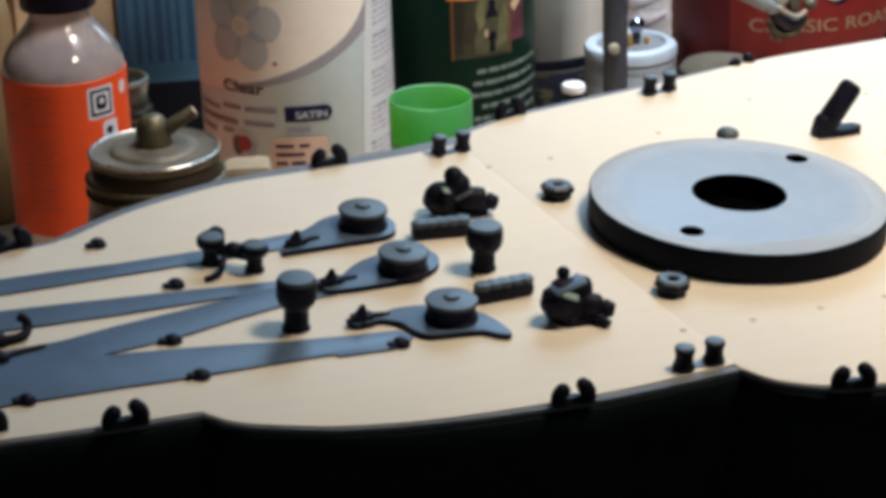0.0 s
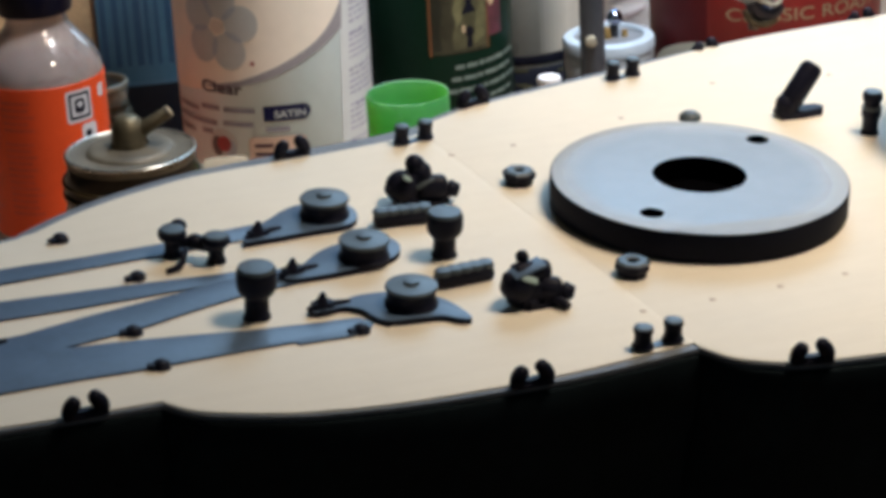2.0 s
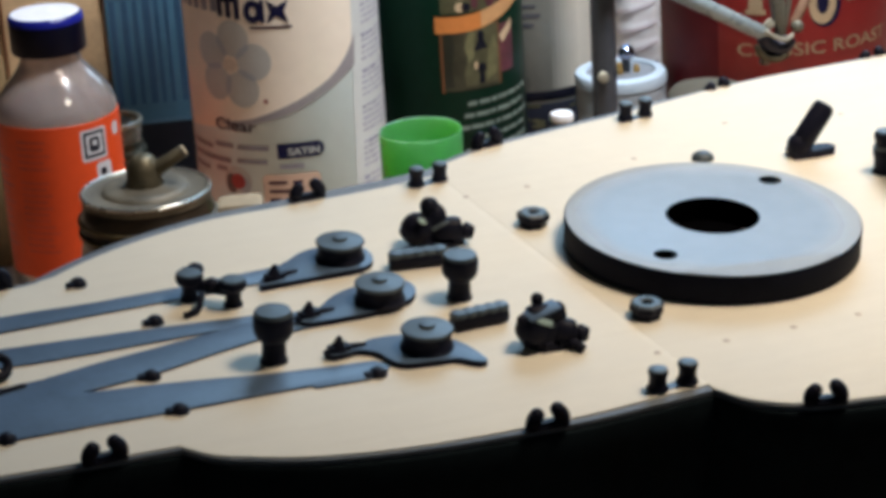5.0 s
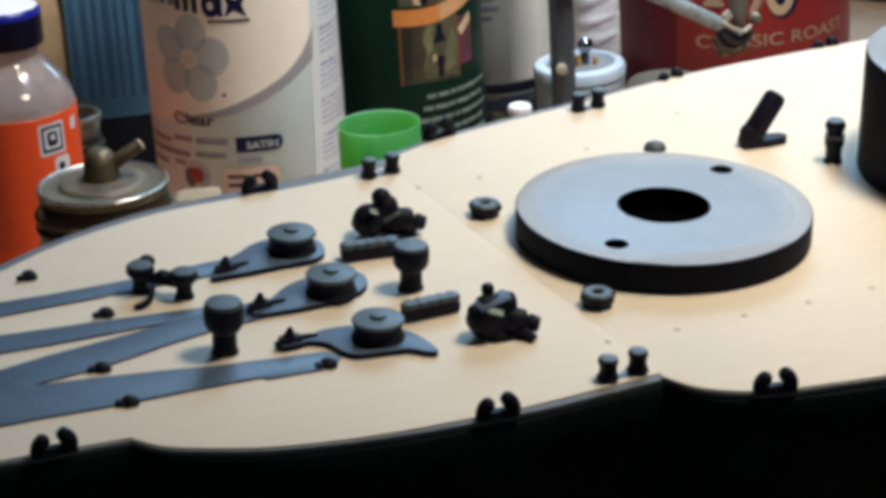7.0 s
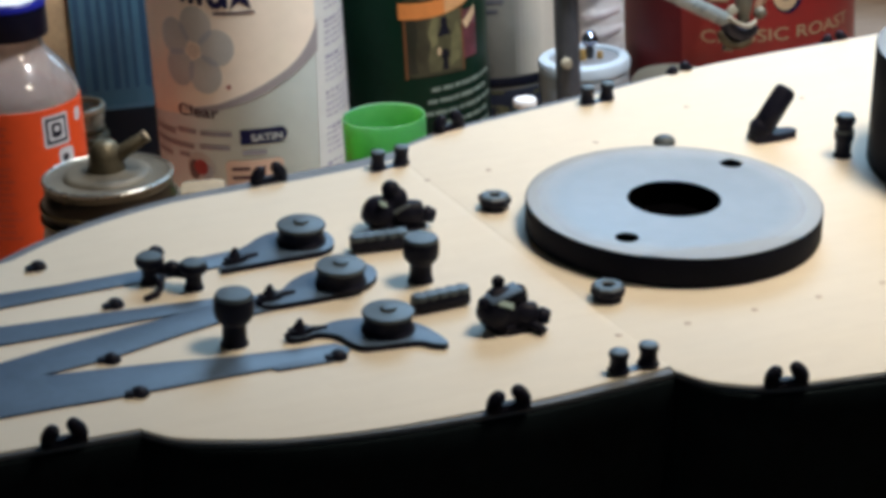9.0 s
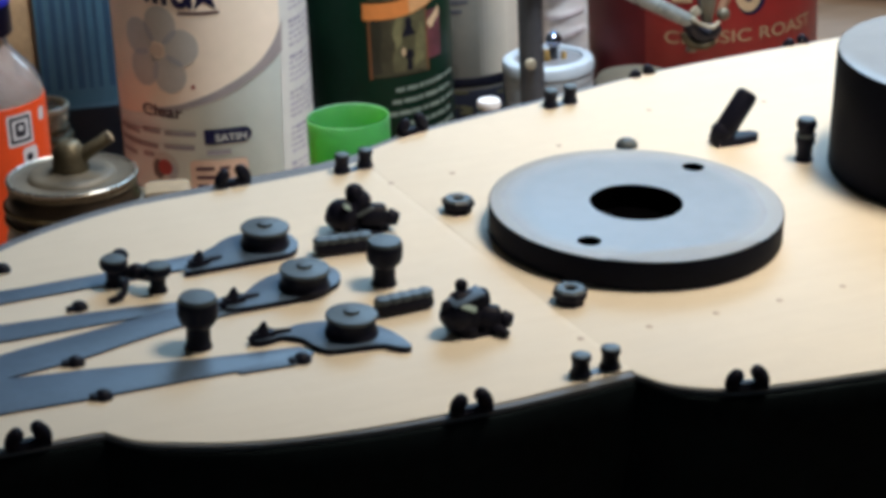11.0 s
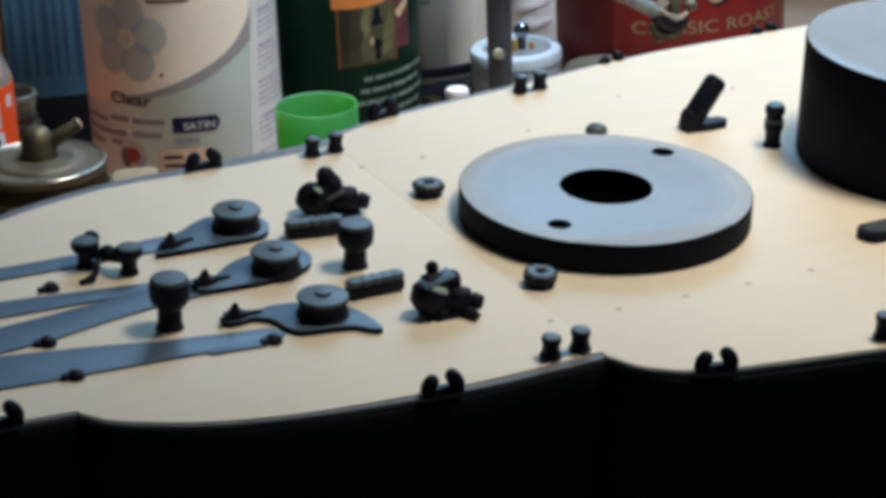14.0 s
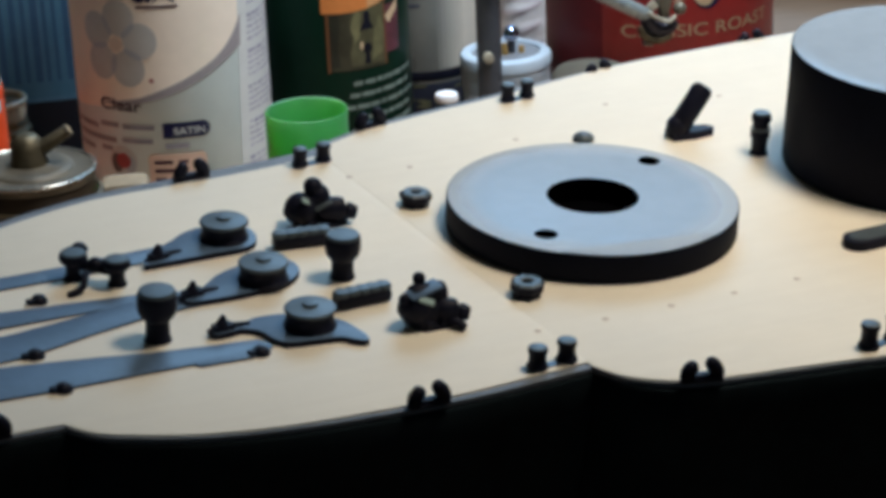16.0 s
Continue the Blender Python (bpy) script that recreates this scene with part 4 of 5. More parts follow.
    put("emblem_shade", dot(-22.6, -116.6, 2.4, 3.6, None, 16), LEAFDARK, 0.22)
    put("emblem_shade", dot(-17.4, -117.0, 2.2, 3.0, None, 16), PETALDARK, 0.23)
    put("emblem_core", dot(-19.8, -115.6, 2.8, 2.8), PRINTRED, 0.27)
    put("notice", round_bar(-10.6, 9.0, -126, -112.6, 2.0), PEACH, 0.20, "peach printed notice box")
    own = None
    for u0, u1, v in ((-8.6, -2.4, -115.6), (-0.6, 2.8, -115.6), (-8.6, 1, -118.6), (-8.6, -4.8, -121.6), (-3.4, 1.2, -121.6)):
        own = bar(u0, u1, v - 0.6, v + 0.6, own)
    put("fine_print", own, PLUM, 0.26)


spray_can()


def orange_bottle():
    x, y = -43.6, 421.0
    bot = thing("plastic_bottle", x, y, TABLE, "clear plastic bottle with orange label and blue-black screw cap", "bottle")
    up = -TABLE
    r = 20.3
    zs = [(0, 0), (17, 0), (19, 1.5), (20.2, 5), (r, 9), (r, up - 87.2), (19.9, up - 84.8), (18.6, up - 81.6), (16.2, up - 78.2), (12.9, up - 74.6), (10.6, up - 71.6), (9.9, up - 69.4), (9.9, up - 61)]
    part("body", lathe(zs + [(9.0, up - 61), (9.0, up - 69.4), (12.0, up - 74.8), (17.6, up - 82), (r - 1.0, up - 86.6), (r - 1.0, 10), (16, 2.0), (0, 2.0)], 56), PET, bot, "clear plastic shoulder")
    part("label", lathe([(r + 0.12, 14), (r + 0.3, 14.2), (r + 0.3, up - 88.4), (r + 0.12, up - 88.2)], 64), ORANGE, bot, "bright orange paper label")
    cap = part("screw_cap", lathe([(10.8, up - 67.2), (12.2, up - 67.0), (12.45, up - 66.3), (12.4, up - 56.5), (12.15, up - 55.1), (11.6, up - 54.4), (11.4, up - 54.4), (11.4, up - 67)], 56), CAPBLUE, bot, "blue-black screw cap")
    part("cap_top", lathe([(11.5, up - 54.45), (10.2, up - 54.25), (6, up - 54.3), (0, up - 54.3)], 48), CAPGLINT, cap, "shiny cap top whitened by a painted lamp glint")
    part("cap_ring", lathe([(12.1, up - 57.2), (12.5, up - 57.0), (12.45, up - 55.6), (11.9, up - 54.7), (11.4, up - 54.35), (11.5, up - 55.1)], 56), CAPRING, cap, "bright blue ring")
    part("contents", lathe([(0, 2.2), (15.8, 2.2), (r - 1.2, 11), (r - 1.2, up - 104), (0, up - 104)], 48), PEACH, bot, "pinkish liquid")

    def put(name, own, mt, off, label="", slope=0.0):
        bmesh.ops.translate(own, verts=own.verts, vec=(0, up, 0))
        return part(name, wrapped(own, x, y, r, off), mt, bot, label)
    put("trade_mark", round_bar(6.6, 16.4, -101.4, -90.6, 0.8), PRINTPALE, 0.34)
    put("trade_mark", round_bar(7.5, 15.5, -100.4, -91.5, 0.5), BLACKBAND, 0.38)
    put("trade_mark", round_bar(8.4, 14.6, -99.3, -92.5, 0.4), PRINTPALE, 0.42)
    put("trade_mark", round_bar(9.4, 13.4, -98.4, -93.4, 1.2), BLACKBAND, 0.46)
    put("trade_mark", dot(11.5, -95.4, 1.0), PRINTPALE, 0.50)
    put("trade_mark", round_bar(11.4, 17.6, -109.0, -102.6, 1.4), PRINTPALE, 0.34)
    put("trade_mark", dot(14.0, -106.0, 1.4), BLACKBAND, 0.38)
    put("trade_mark", round_bar(20.4, 24, -95.6, -91.2, 1.0), PRINTPALE, 0.34)
    rnd = random.Random(7)
    own = None
    for v in [-93 - 2.3 * k for k in range(5)] + [-107 - 2.2 * k for k in range(12)]:
        own = bar(-15.5, -15.5 + rnd.uniform(9, 13), v - 0.55, v + 0.55, own)
    put("fine_print", own, ORANGETEXT, 0.36)
    own = None
    for v in [-100 - 3 * k for k in range(11)]:
        own = bar(-29, -29 + rnd.uniform(6, 10), v - 0.6, v + 0.6, own)
    put("fine_print", own, ORANGETEXT, 0.36)


orange_bottle()


def oiler_jar():
    x, y = -42.1, 285.0
    jar = thing("spouted_jar", x, y, TABLE, "dark amber jar with a steel lid and brass spout", "jar")
    up = -TABLE
    part("jar_body", lathe([(0, 0), (19, 0), (20.5, 2), (20.5, 60), (19.5, 66), (18.9, 68), (19.3, 69.4), (18.8, 70.8), (19.3, 72.2), (18.8, 73.6), (19.1, 75), (18.2, 77.5), (17.6, 79), (0, 79)], 56), AMBER, jar, "dark amber glass with screw thread")
    z = up - 72.6
    lid = part("lid", lathe([(17.6, z - 3.4), (18.2, z - 3.2), (18.1, z - 2.2), (18.2, z - 1.2), (17.6, z - 0.6), (16.4, z - 1.0), (12.6, z - 0.9), (12.0, z + 0.1), (11.0, z + 0.5), (8, z + 0.4), (5.8, z + 0.9), (0, z + 1.0), (0, z - 3), (17, z - 3)], 72), STEEL, jar, "dull steel lid")
    part("rolled_rim", lathe([(18.0 + 0.6 * math.cos(radians(a)), z - 0.9 + 0.6 * math.sin(radians(a))) for a in range(0, 361, 30)], 72), STEELRIM, lid)
    dome = lathe([(5.4, z + 0.6), (5.4, z + 1.6), (5.0, z + 2.4), (4.8, z + 5.2), (4.3, z + 7.0), (3.2, z + 8.6), (2.6, z + 9.2), (0, z + 9.6)], 32)
    sp = part("spout", dome, BRASS, lid, "tarnished brass spout")
    for zc in (-80.8, -84.4):
        part("thread_band", lathe([(19.0, up + zc - 0.8), (19.9, up + zc - 0.4), (19.9, up + zc + 0.4), (19.0, up + zc + 0.8)], 56), GOLDBAND, jar, "dull gold band")
    part("nozzle_mouth", rod((11.5, -2.68, z + 9.7), (11.75, -2.72, z + 9.84), 1.45, 1.4, 20), CREAM, jar, "pale brass mouth")
    u = part("nozzle", rod((2.4, -1.4, z + 4.6), (11.0, -2.6, z + 9.4), 2.3, 1.75, 20), BRASS, jar, "brass side nozzle")
    part("nozzle_tip", rod((10.6, -2.55, z + 9.2), (11.6, -2.7, z + 9.75), 1.95, 1.85, 20), STEEL, jar)


oiler_jar()

# wide-mouthed glass jar half behind the bottle
up = -TABLE
v = thing("glass_jar", -17.0, 466.0, TABLE, "small clear glass jar with a rolled rim", "jar")
part("jar_wall", lathe([(0, 0), (10, 0), (11, 1.2), (11, up - 124), (9.4, up - 119), (9.2, up - 115), (9.8, up - 114), (10.2, up - 109.6), (9.8, up - 108.6), (8.8, up - 108.8), (8.2, up - 110), (8.2, up - 118), (10, up - 125), (10, 2), (0, 2)], 48), VIAL, v)
for zc, rr, tr in ((-117.2, 8.9, 1.0), (-120.4, 9.8, 1.3), (-124.0, 10.4, 1.2)):
    part("thread_ring", lathe([(rr + tr * math.cos(radians(q)), up + zc + tr * math.sin(radians(q))) for q in range(0, 361, 40)], 44), BRASS, v, "brassy thread ring")
part("rolled_rim", lathe([(9.6 + 0.9 * math.cos(radians(q)), up - 109.4 + 1.0 * math.sin(radians(q))) for q in range(0, 361, 40)], 48), VIALRIM, v, "pale glass rim")
part("dregs", lathe([(0, 2.2), (9.8, 2.2), (9.8, up - 128), (0, up - 128)], 36), BRASS, v, "brownish dregs")

# open green cup
g = thing("green_cup", 57.8, 341.0, TABLE - 0.0, "bright green open plastic cup", "cup")
part("wall", lathe([(0, 0), (12.4, 0), (13.0, 0.8), (13.15, up - 88.9), (12.95, up - 88.3), (12.6, up - 88.5), (12.2, up - 96), (11.9, up - 104), (0, up - 104.4)], 64), GREENPL, g)


def stain_can():
    x, y, r = 101.0, 441.0, 28.0
    can = thing("stain_can", x, y, TABLE, "dark green tin with an orange band and a keyhole picture", "tin can")
    part("body", lathe([(0, 0), (r - 1, 0), (r, 1), (r, 2.5), (r - 0.5, 3.2), (r, 4), (r, 112), (r - 0.6, 113.5), (r, 114.5), (r, 116), (r - 2, 116.6), (r - 4, 115), (0, 115)], 72), GREENCAN, can)
    up = -TABLE

    def put(name, own, mt, off, label=""):
        bmesh.ops.translate(own, verts=own.verts, vec=(0, up, 0))
        return part(name, wrapped(own, x, y, r, off), mt, can, label)
    u0 = 11.2  # where the picture's middle faces
    put("picture", bar(u0 - 12.4, u0 + 9.0, -101.5, -78.8), PICTURE, 0.12, "olive printed picture")
    put("picture_shade", flat([(u0 - 12.4, -101.5), (u0 - 4.5, -101.5), (u0 - 5, -96), (u0 - 3.6, -90), (u0 - 4.8, -84), (u0 - 3.2, -78.8), (u0 - 12.4, -78.8)]), PICSHADE, 0.14)
    put("picture_deep", flat([(u0 - 12.4, -101.5), (u0 - 8.5, -101.5), (u0 - 9.5, -93), (u0 - 8.2, -86), (u0 - 9, -78.8), (u0 - 12.4, -78.8)]), PICDEEP, 0.15)
    put("picture_shade", bar(u0 - 12.4, u0 + 9.0, -101.5, -100.2), PICSHADE, 0.155)
    put("picture_light", flat([(u0 + 3.2, -99), (u0 + 7.6, -97), (u0 + 8.4, -88), (u0 + 6.8, -83), (u0 + 4.4, -88)]), PICLIGHT, 0.14)
    put("picture_light", flat([(u0 - 3.4, -92), (u0 - 1.4, -90), (u0 - 0.6, -81), (u0 - 2.6, -80), (u0 - 4.6, -86)]), PICLIGHT, 0.14)
    put("picture", bar(u0 + 9.2, u0 + 16.5, -97.5, -80), PICRED, 0.12, "wine-red printed picture")
    put("picture_frame", bar(u0 - 13.2, u0 - 12.2, -102, -78.5), BANDDARK, 0.16)
    put("picture_frame", bar(u0 + 8.8, u0 + 9.5, -101.5, -78.8), BANDDARK, 0.16)
    put("picture", bar(u0 - 12.4, u0 + 15, -73.5, -58), PICTURE, 0.12, "olive printed picture")
    rnd = random.Random(3)
    own = None
    for k in range(14):
        own = dot(u0 - 10 + rnd.random() * 22, -72 + rnd.random() * 12, rnd.uniform(0.8, 1.8), None, own, 10)
    put("foliage_print", own, BLACKBAND, 0.18)
    own = None
    for k in range(10):
        own = dot(u0 - 10 + rnd.random() * 24, -72 + rnd.random() * 12, rnd.uniform(0.9, 2.2), rnd.uniform(1.2, 3.0), own, 9)
    put("foliage_print", own, PICRED, 0.17)
    own = dot(u0 + 1.6, -82.6, 1.3, 2.0, None, 14)
    flat([(u0 - 1.4, -87.6), (u0 + 4.2, -87.2), (u0 + 2.2, -83), (u0 + 1.0, -83)], own)
    flat([(u0 + 0.2, -99.8), (u0 + 2.6, -99.8), (u0 + 2.1, -94.6), (u0 + 0.8, -94.6)], own)
    dot(u0 + 1.5, -94.2, 1.7, 1.9, own, 14)
    put("keyhole_print", own, BLACKBAND, 0.18)
    put("glint_print", dot(u0 - 0.7, -93.0, 0.7, 1.5), CREAM, 0.2)
    band = [(v.x, v.y) for v in curve_through([Vector((a, b, 0)) for a, b in ((u0 - 14.6, -74.4), (u0 - 6, -74.6), (u0 + 2, -73.8), (u0 + 10, -71.8), (u0 + 20, -67.8))], 4)]
    low = [(a, b - 5.9) for a, b in reversed(band)]
    put("band", flat(band + low), BAND, 0.2, "orange printed band")
    half = [q for q in band if q[0] > u0 + 1.5]
    put("band_pale_end", flat(half + [(a, b - 5.7) for a, b in reversed(half)]), BANDPALE, 0.23, "paler peach end of the band")
    own = None
    for k in range(9):
        own = dot(u0 - 9 + rnd.random() * 22, -72 + rnd.random() * 12, rnd.uniform(0.9, 2.0), None, own, 9)
    put("foliage_print", own, CREAM, 0.15)
    put("picture_light", flat([(u0 + 9.4, -84.0), (u0 + 16, -79.2), (u0 + 16, -82.6), (u0 + 11, -87.0)]), CREAM, 0.15)
    own = None
    for k in range(5):
        v, uu = -106.6 - 4.3 * k, u0 - (4.5, 6.0, 7.5, 3.0, 6.0)[k]
        while uu < u0 + 22:
            w = rnd.uniform(2.0, 6.5)
            rise = 0.04 * (uu - u0 + 6)
            own = flat([(uu, v - 0.8 + rise), (uu + w, v - 0.8 + rise), (uu + w + 0.3, v + 0.75 + rise), (uu + 0.3, v + 0.75 + rise)], own)
            uu += w + rnd.uniform(0.3, 0.9)
    put("fine_print", own, MINT, 0.16)


stain_can()


def grey_can():
    x, y, r = 149.0, 480.0, 24.0
    can = thing("spray_can", x, y, TABLE, "grey-white aerosol can with a black foot band", "spray can")
    up = -TABLE
    part("body", lathe([(0, 0), (r - 1, 0), (r, 1), (r, 2.5), (r - 0.5, 3.2), (r, 4), (r, 118), (r - 1, 120), (r - 8, 130), (9, 133), (9, 136), (0, 136)], 64), GREYCAN, can)
    part("band", lathe([(r + 0.1, up - 124.6), (r + 0.2, up - 124.4), (r + 0.2, up - 121.6), (r + 0.1, up - 121)], 64), BLACKBAND, can, "black printed band")
    part("lower_wrap", lathe([(r + 0.05, 5), (r + 0.15, 5.2), (r + 0.15, up - 126.0), (r + 0.05, up - 125.8)], 64), NAVYBOX, can, "dark lower wrapper")
    part("spray_cap", lathe([(0, 134), (8, 134), (8, 144), (7, 146), (0, 146)], 28), WHITE, can)

    def put(name, own, mt, off, label=""):
        bmesh.ops.translate(own, verts=own.verts, vec=(0, up, 0))
        return part(name, wrapped(own, x, y, r, off), mt, can, label)
    # The can's brighter right side, painted as graded strips of light.
    for k, mt in enumerate(GREYSTEPS):
        put("light_step", bar(7.0 + 1.9 * k, 9.2 + 1.9 * k, -120.5, -40), mt, 0.09 + 0.005 * k, "warm grey step of light painted on the can")
    put("lit_side", bar(18.4, 46, -120.5, -40), GREYLIT, 0.125, "cream lit side painted on the can")
    own = bar(-6.5, 3.2, -92.2, -90.8)
    bar(-6.5, 0.8, -95.8, -94.4, own)
    bar(-8.5, 1.5, -88.4, -87.4, own)
    put("fine_print", own, PILLDARK, 0.15)
    own = None
    rnd = random.Random(21)
    for k in range(26):
        u, v = rnd.uniform(-16, 16), rnd.uniform(-140, -127)
        own = bar(u, u + rnd.uniform(2, 5), v, v + rnd.uniform(0.8, 1.6), own)
    put("foot_print", own, PICTURE, 0.25, "dull olive print")


grey_can()


def lidded_jar():
    x, y = 164.0, 430.0
    jar = thing("lidded_jar", x, y, TABLE, "pale jar with a white ring lid, steel ball on top", "jar")
    up = -TABLE
    part("jar_body", lathe([(0, 0), (15, 0), (16, 1.5), (16, up - 124), (14.6, up - 121), (14.6, up - 114), (0, up - 114)], 48), VIAL, jar, "clear glass jar")
    part("jar_label", lathe([(16.05, 4), (16.2, 4.2), (16.2, up - 119.5), (16.05, up - 119.2)], 48), COLLAR, jar)
    z = up - 108.4
    lid = part("lid", lathe([(15.8, z - 4.8), (16.8, z - 4.5), (16.9, z - 1.6), (16.4, z - 0.5), (15.4, z), (13.0, z), (12.5, z - 1.0), (12.5, z - 3), (15.8, z - 3)], 64), WHITE, jar, "white plastic ring lid")
    part("collar", lathe([(15.2, z - 14), (16.4, z - 13.6), (16.5, z - 9.6), (16.2, z - 8.6), (16.5, z - 7.8), (16.4, z - 5.6), (16.1, z - 4.7), (15.2, z - 4.6)], 56), COLLAR, jar, "grey-blue threaded collar")
    part("disc", lathe([(12.6, z - 1.2), (11.5, z - 0.9), (0, z - 0.7), (0, z - 3), (12.5, z - 3)], 56), GREYDISC, lid, "grey insert disc")
    part("stem", rod((1.6, -1.0, z - 0.8), (2.2, -0.6, z + 4.6), 1.7, 1.5, 18), POST, jar)
    part("ball", ball((2.0, -1.0, z + 6.2), 3.1, 1.0, 24), BALLBLUE, jar, "polished steel ball")
    part("pin", rod((-1.2, -2.2, z - 0.9), (-1.4, -2.0, z + 3.2), 1.3, 1.0, 16), GOLD, jar, "bright brass pin")
    part("pin", rod((5.2, -2.6, z - 0.9), (5.4, -2.4, z + 1.6), 1.2, 1.0, 16), GOLD, jar, "bright brass pin")


lidded_jar()

# crinkled foil tube behind it
f = thing("foil_tube", 209.6, 520.0, TABLE, "upright crinkled silvery foil tube", "tube")
b = lathe([(0, 0), (9.5, 0), (9.9, 1)] + [(9.7 + 0.3 * math.sin(k * 1.9), 1 + 2.4 * k) for k in range(1, 21)] + [(9.2, 50.2), (0, 50.2)], 44)
for vtx in b.verts:
    if 2 < vtx.co.z < 49:
        w = noise.noise(Vector((vtx.co.x * 0.22, vtx.co.y * 0.22, vtx.co.z * 0.16)))
        v2 = noise.noise(Vector((vtx.co.x * 0.5, vtx.co.y * 0.5, vtx.co.z * 0.55 + 0.3 * vtx.co.x)))
        vtx.co.x *= 1 + 0.03 * w + 0.02 * v2
        vtx.co.y *= 1 + 0.03 * w + 0.02 * v2
part("tube_wall", b, FOIL, f)
for k in range(5):
    v0 = 8 + 8.4 * k
    own = flat([(-9.5, v0), (-2, v0 + 1.2), (9.5, v0 + 4.4), (9.5, v0 + 5.6), (-2, v0 + 2.6), (-9.5, v0 + 1.4)])
    part("printed_band", wrapped(own, 209.6, 520.0, 10.2, 0.25), FOILBAND, f, "greyish pink printed band")
part("tube_cap", lathe([(0, 49.2), (8.6, 49.2), (10.0, 50.0), (10.1, 64), (9.2, 66), (0, 66)], 40), PLUM, f, "dark cap")


def helping_hand():
    x, y = 141.0, 390.0
    st = thing("helping_hand", x, y, TABLE, "grey steel helping-hand stand with jointed arm and clip", "tool stand")
    up = -TABLE
    part("base", lathe([(0, 0), (24, 0), (25, 1.5), (24.5, 8), (20, 11), (6, 12), (0, 12)], 48), POST, st)
    part("post", rod((0, 0, 11), (0.4, 0, up - 46), 4.25, 4.25, 28), POST, st, "dull grey steel post")
    part("screw", rod((-2.0, -3.8, up - 95.6), (-2.3, -5.8, up - 95.6), 2.0, 1.8, 18), CLIPLIP, st, "pale brass screw head")
    part("joint", ball((1, -5.5, up - 56.6), 5.2, 1.0, 24), STEEL, st)
    tip = (56.0, -12.0, up - 87.2)
    part("arm", rod((2, -6, up - 55.4), tip, 2.7, 2.7, 20), ARM, st, "bright steel arm")
    k = part("knuckle", ball((55.6, -12.0, up - 88.2), 2.9, 1.0, 22), SHACKLE, st, "blue-black knuckle")
    part("shackle", tube([(55.2, -12.0, up - 87.6), (57.2, -12.0, up - 90.6), (60.4, -12.0, up - 92.4), (63.6, -12.0, up - 91.8), (65.0, -12.0, up - 89.2)], 2.9, 16), SHACKLE, st, "blue-black steel shackle")
    part("shackle_lip", tube([(54.2, -15.2, up - 84.8), (57.9, -15.4, up - 87.4), (62.2, -15.4, up - 89.0), (65.1, -15.2, up - 87.4)], 0.8, 12), CLIPLIP, k, "pale curved lip")
    part("clip_ring", tube([(51.9, -13.0, up - 90.2), (53.4, -13.4, up - 93.4), (56.2, -13.6, up - 95.4), (60.0, -13.6, up - 96.2), (63.8, -13.4, up - 95.0)], 1.2, 14), BRASS, st, "tarnished brass ring")
    b = block((57.6, -11.0, up - 94.0), (7.0, 2.4, 3.6), 0, 0.9, None, (0, 16))
    rod((54.4, -11.4, up - 96.6), (57.6, -11.4, up - 97.6), 1.3, 1.0, 14, b)
    part("lower_jaw", b, CLIPGREY, st, "tarnished olive jaw")
    b = rod((60.2, -10.5, up - 68.0), (62.2, -11.5, up - 88.0), 3.2, 2.2, 18)
    block((59.6, -13.0, up - 76.0), (2.6, 1.6, 13), 0, 0.5, b, (0, -8))
    block((63.9, -13.0, up - 80.0), (1.8, 1.6, 11), 0, 0.5, b, (0, 10))
    part("crocodile_clip", b, CLIPGREY, st, "tarnished steel crocodile clip")
    part("clip_plate", block((56.9, -13.2, up - 83.2), (3.4, 1.0, 3.6), 0, 0.5, None, (0, -38)), CLIPLIP, st, "pale clip plate")
    part("clip_handle", rod((74.0, -11.0, up - 73.6), (66.8, -12.5, up - 84.4), 2.0, 1.6, 16), CLIPTAN, st, "tan clip handle")
    part("knob", ball((67.3, -13.6, up - 85.4), 2.4, 1.0, 18), CLIPGREY, st)


helping_hand()


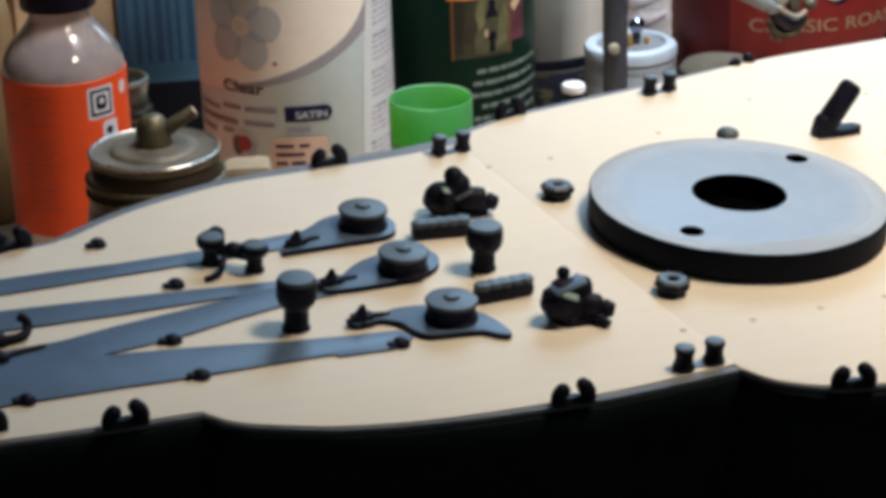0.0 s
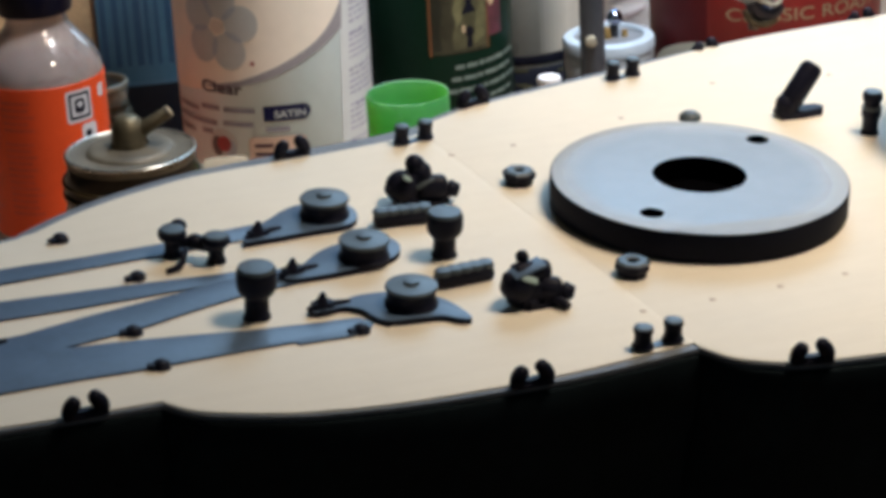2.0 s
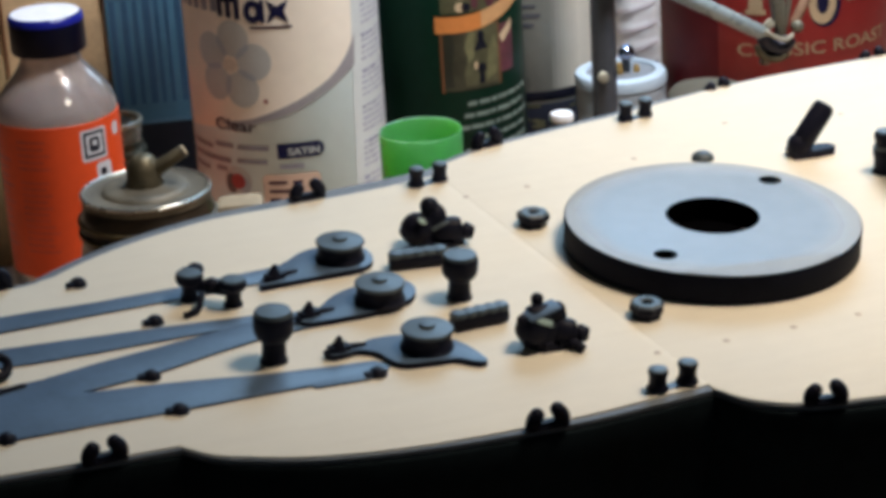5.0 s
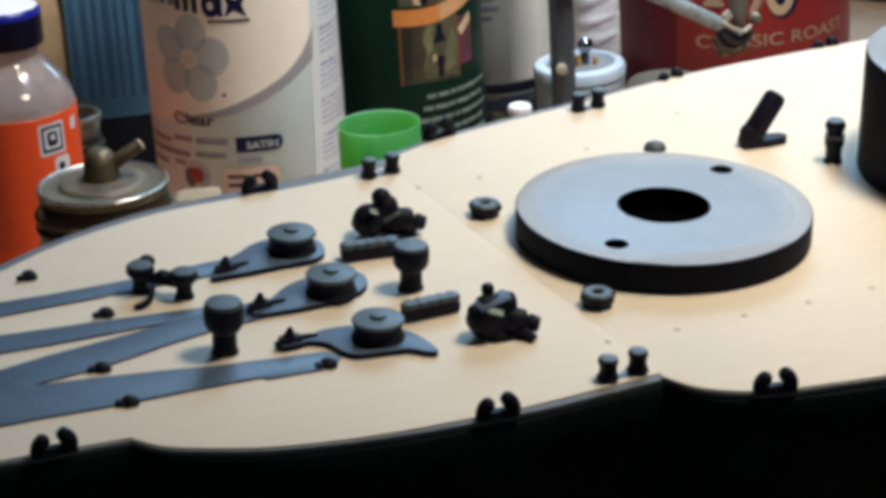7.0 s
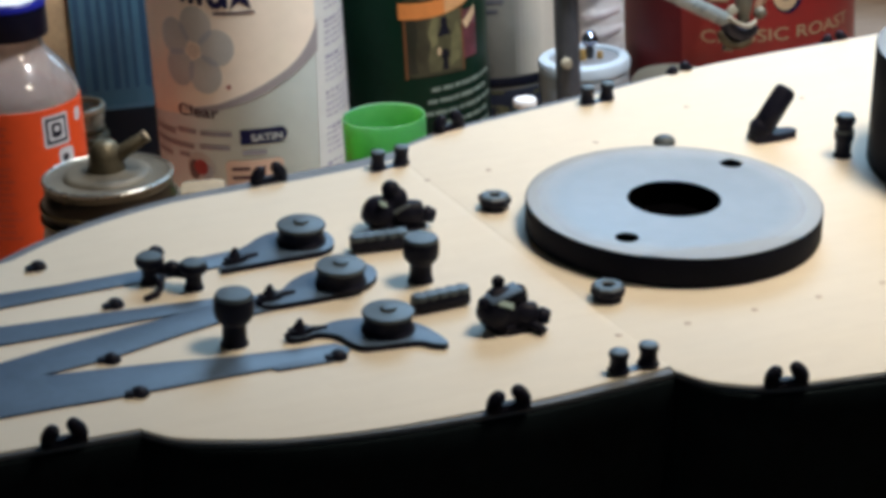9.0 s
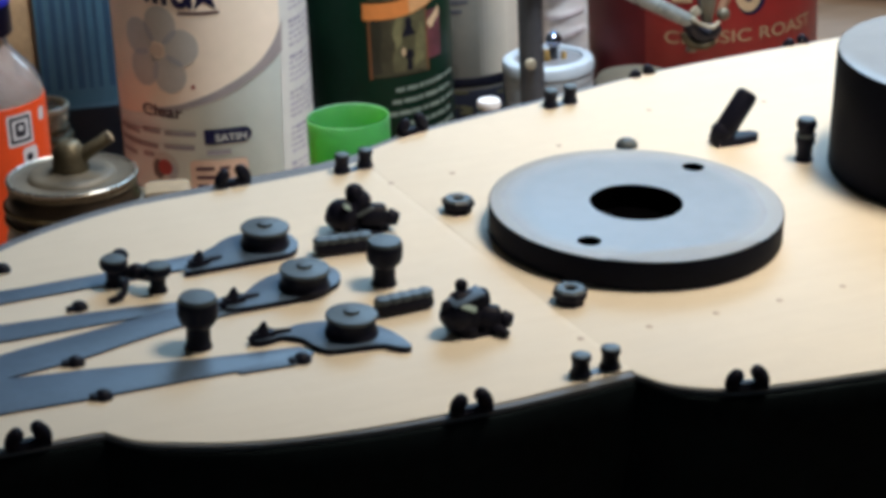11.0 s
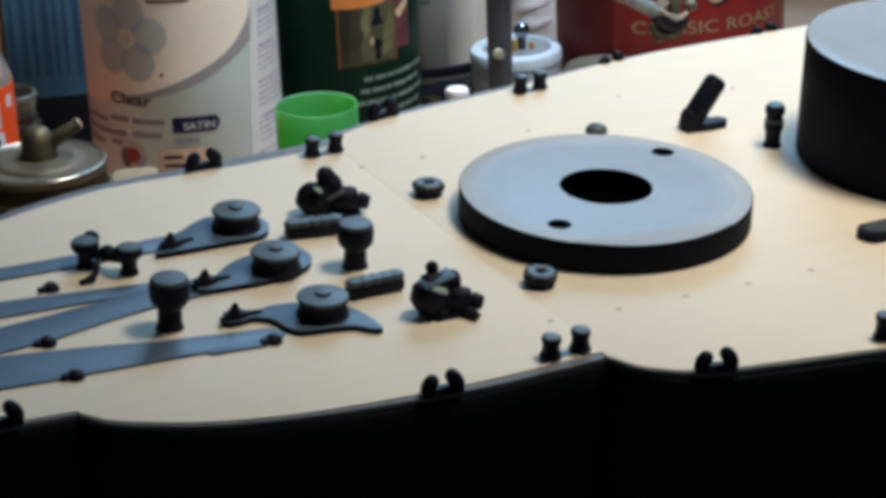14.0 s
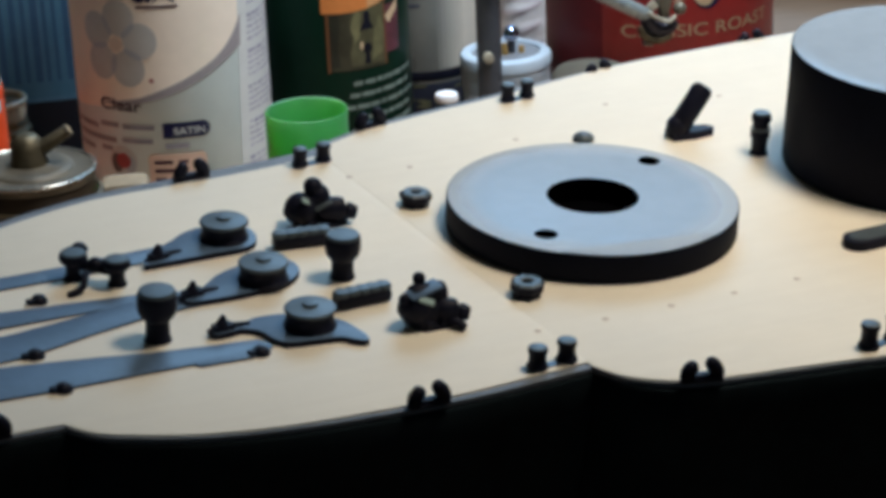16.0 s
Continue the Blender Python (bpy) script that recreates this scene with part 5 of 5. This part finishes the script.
def coffee_canister():
    x, y, r = 226.9, 430.0, 42.5
    c = thing("coffee_canister", x, y, TABLE, "red coffee canister with cream lettering", "canister")
    up = -TABLE
    part("body", lathe([(0, 0), (r - 1.5, 0), (r, 1.5), (r, 3.5), (r - 0.6, 4.4), (r, 5.2), (r, 104), (r - 0.8, 105.5), (0, 105.5)], 88), RED, c)
    part("lid", lathe([(r - 0.4, 103), (r + 0.7, 103.2), (r + 0.8, 111), (r - 0.6, 112), (0, 112), (0, 106)], 88), MAROON, c)

    def put(name, own, mt, off, label=""):
        bmesh.ops.translate(own, verts=own.verts, vec=(0, up, 0))
        return part(name, wrapped(own, x, y, r, off), mt, c, label)
    # Label panel in maroon, with the canister's shaded left side painted in too.
    put("side_panel", bar(-66, -21.2, -150, -53), MAROON, 0.1, "maroon side panel, darkened by painted-in shade")
    put("grade_lettering", letters("CLASSIC ROAST", -14.0, -100.2, 6.5, None, 0, 1.33, 0.03), DULLCREAM, 0.16, "cream lettering")
    own = None  # trade name, plain shapes
    own = flat([(-9.6, -84), (-4.4, -84), (-5.4, -60), (-8.6, -60)], own)
    own = flat([(-10.6, -85), (-3.4, -85), (-3.4, -83.2), (-10.6, -83.2)], own)
    for uc in (17.0, 28.5):
        n = 28
        rise = 0.0 if uc < 20 else 7.0
        o = [(uc + 5.2 * math.cos(2 * math.pi * k / n), -82.2 + rise + 7.4 * math.sin(2 * math.pi * k / n)) for k in range(n)]
        i = [(uc + 2.4 * math.cos(2 * math.pi * k / n), -81.8 + rise + 4.2 * math.sin(2 * math.pi * k / n)) for k in range(n)]
        for k in range(n):
            own = flat([o[k], o[(k + 1) % n], i[(k + 1) % n], i[k]], own)
    for k in range(3):
        own = bar(36 + 5 * k, 39 + 5 * k, -77, -64, own)
    put("trade_name", own, CREAM, 0.16)
    put("trade_shade", dot(18.0, -82.6, 6.2, 8.2), NAVY, 0.12)


coffee_canister()

# cartons and tubes further back
bx = thing("blue_carton", 9.5, 505.0, TABLE, "tall blue carton with dark vertical stripes", "carton", rz=-10)
part("board", block((0, 0, 62), (36, 22, 124), 0, 0.6), BLUEBOX, bx)
rnd = random.Random(11)
xx = -16.6
while xx < 15.5:
    w = rnd.uniform(1.3, 2.9)
    part("stripe", block((xx + w / 2, -11.06, 61), (w, 0.12, 40), 0, 0), BLUEDARK, bx, smooth=False)
    if rnd.random() < 0.5:
        part("pale_stripe", block((xx + w + 0.35, -11.07, 61), (0.45, 0.14, 40), 0, 0), BLUELIGHT, bx, smooth=False)
    xx += w + rnd.uniform(1.1, 2.6)
part("pale_band", block((0, -11.1, 102.5), (36.1, 0.2, 42.0), 0, 0), BLUELIGHT, bx, smooth=False)
part("pale_line", block((0, -11.1, 34.0), (36.1, 0.2, 1.4), 0, 0), BLUELIGHT, bx, smooth=False)
part("foot_band", block((0, -11.1, 16.5), (36.1, 0.24, 33.6), 0, 0), NAVYBOX, bx, smooth=False)
kx = thing("card_box", -28.6, 513.0, TABLE, "upright plain brown card box", "box", rz=4)
part("board", block((0, 0, 70), (39.4, 30, 140), 0, 0.8), KRAFT, kx)
# Dark strip stands in for the shadow between box and tube.
part("gap_shade", block((-20.1, -14.6, 69), (0.9, 1.2, 138), 0, 0.2), BANDDARK, kx, "dark brown strip painted for the shaded gap")
part("flap", block((0, -14, 141), (38, 1.0, 6), 0, 0.3, None, (18, 0)), KRAFT, kx)
tx = thing("tan_tube", -63.5, 470.0, TABLE, "tan plastic tube with a rounded top", "tube")
part("tube_wall", lathe([(0, 0), (10, 0), (11, 1), (11, 72), (10, 78), (7, 82), (0, 84)], 36), TANPL, tx)
tx2 = thing("white_tube", 89.9, 300.0, TABLE, "slim white tube with a round cap", "tube")
part("barrel", lathe([(0, 0), (3.2, 0), (3.5, 1), (3.5, 75.4), (3.0, 76.6), (0, 76.6)], 28), NAVYBOX, tx2)
part("cap", lathe([(3.0, 76.2), (3.55, 76.4), (3.65, 78), (3.2, 78.7), (2.0, 78.9), (0, 79)], 28), BRIGHT, tx2, "bright white cap")
tj = thing("round_tub", 155.0, 336.0, TABLE, "low taupe tub with a domed lid", "tub")
part("tub_wall", lathe([(0, 0), (11, 0), (12, 1), (12, 62), (0, 62)], 40), GREYDISC, tj)
part("lid", lathe([(11.8, 58), (12.8, 58.4), (12.8, 65), (11.5, 66.6), (7, 67.8), (0, 68)], 48), LIDTAN, tj, "taupe domed lid")
sb = thing("sanding_block", -3.6, 336.0, TABLE, "tan sanding block standing on end", "sanding block", rz=-14)
part("core", block((0, 0, 28), (15, 12, 56), 0, 3.2), SAND, sb)
part("abrasive_face", block((0, -6.2, 27.5), (14.6, 0.5, 53), 0, 0.15), TANPL, sb, "brown abrasive face")
tr = thing("dark_tray", 440.0, 640.0, TABLE, "shallow dark round tray on the bench", "tray")
part("dish", lathe([(0, 0), (70, 0), (84, 6), (88, 16), (86, 17), (81, 8), (68, 3), (0, 3)], 64), NAVYBOX, tr)
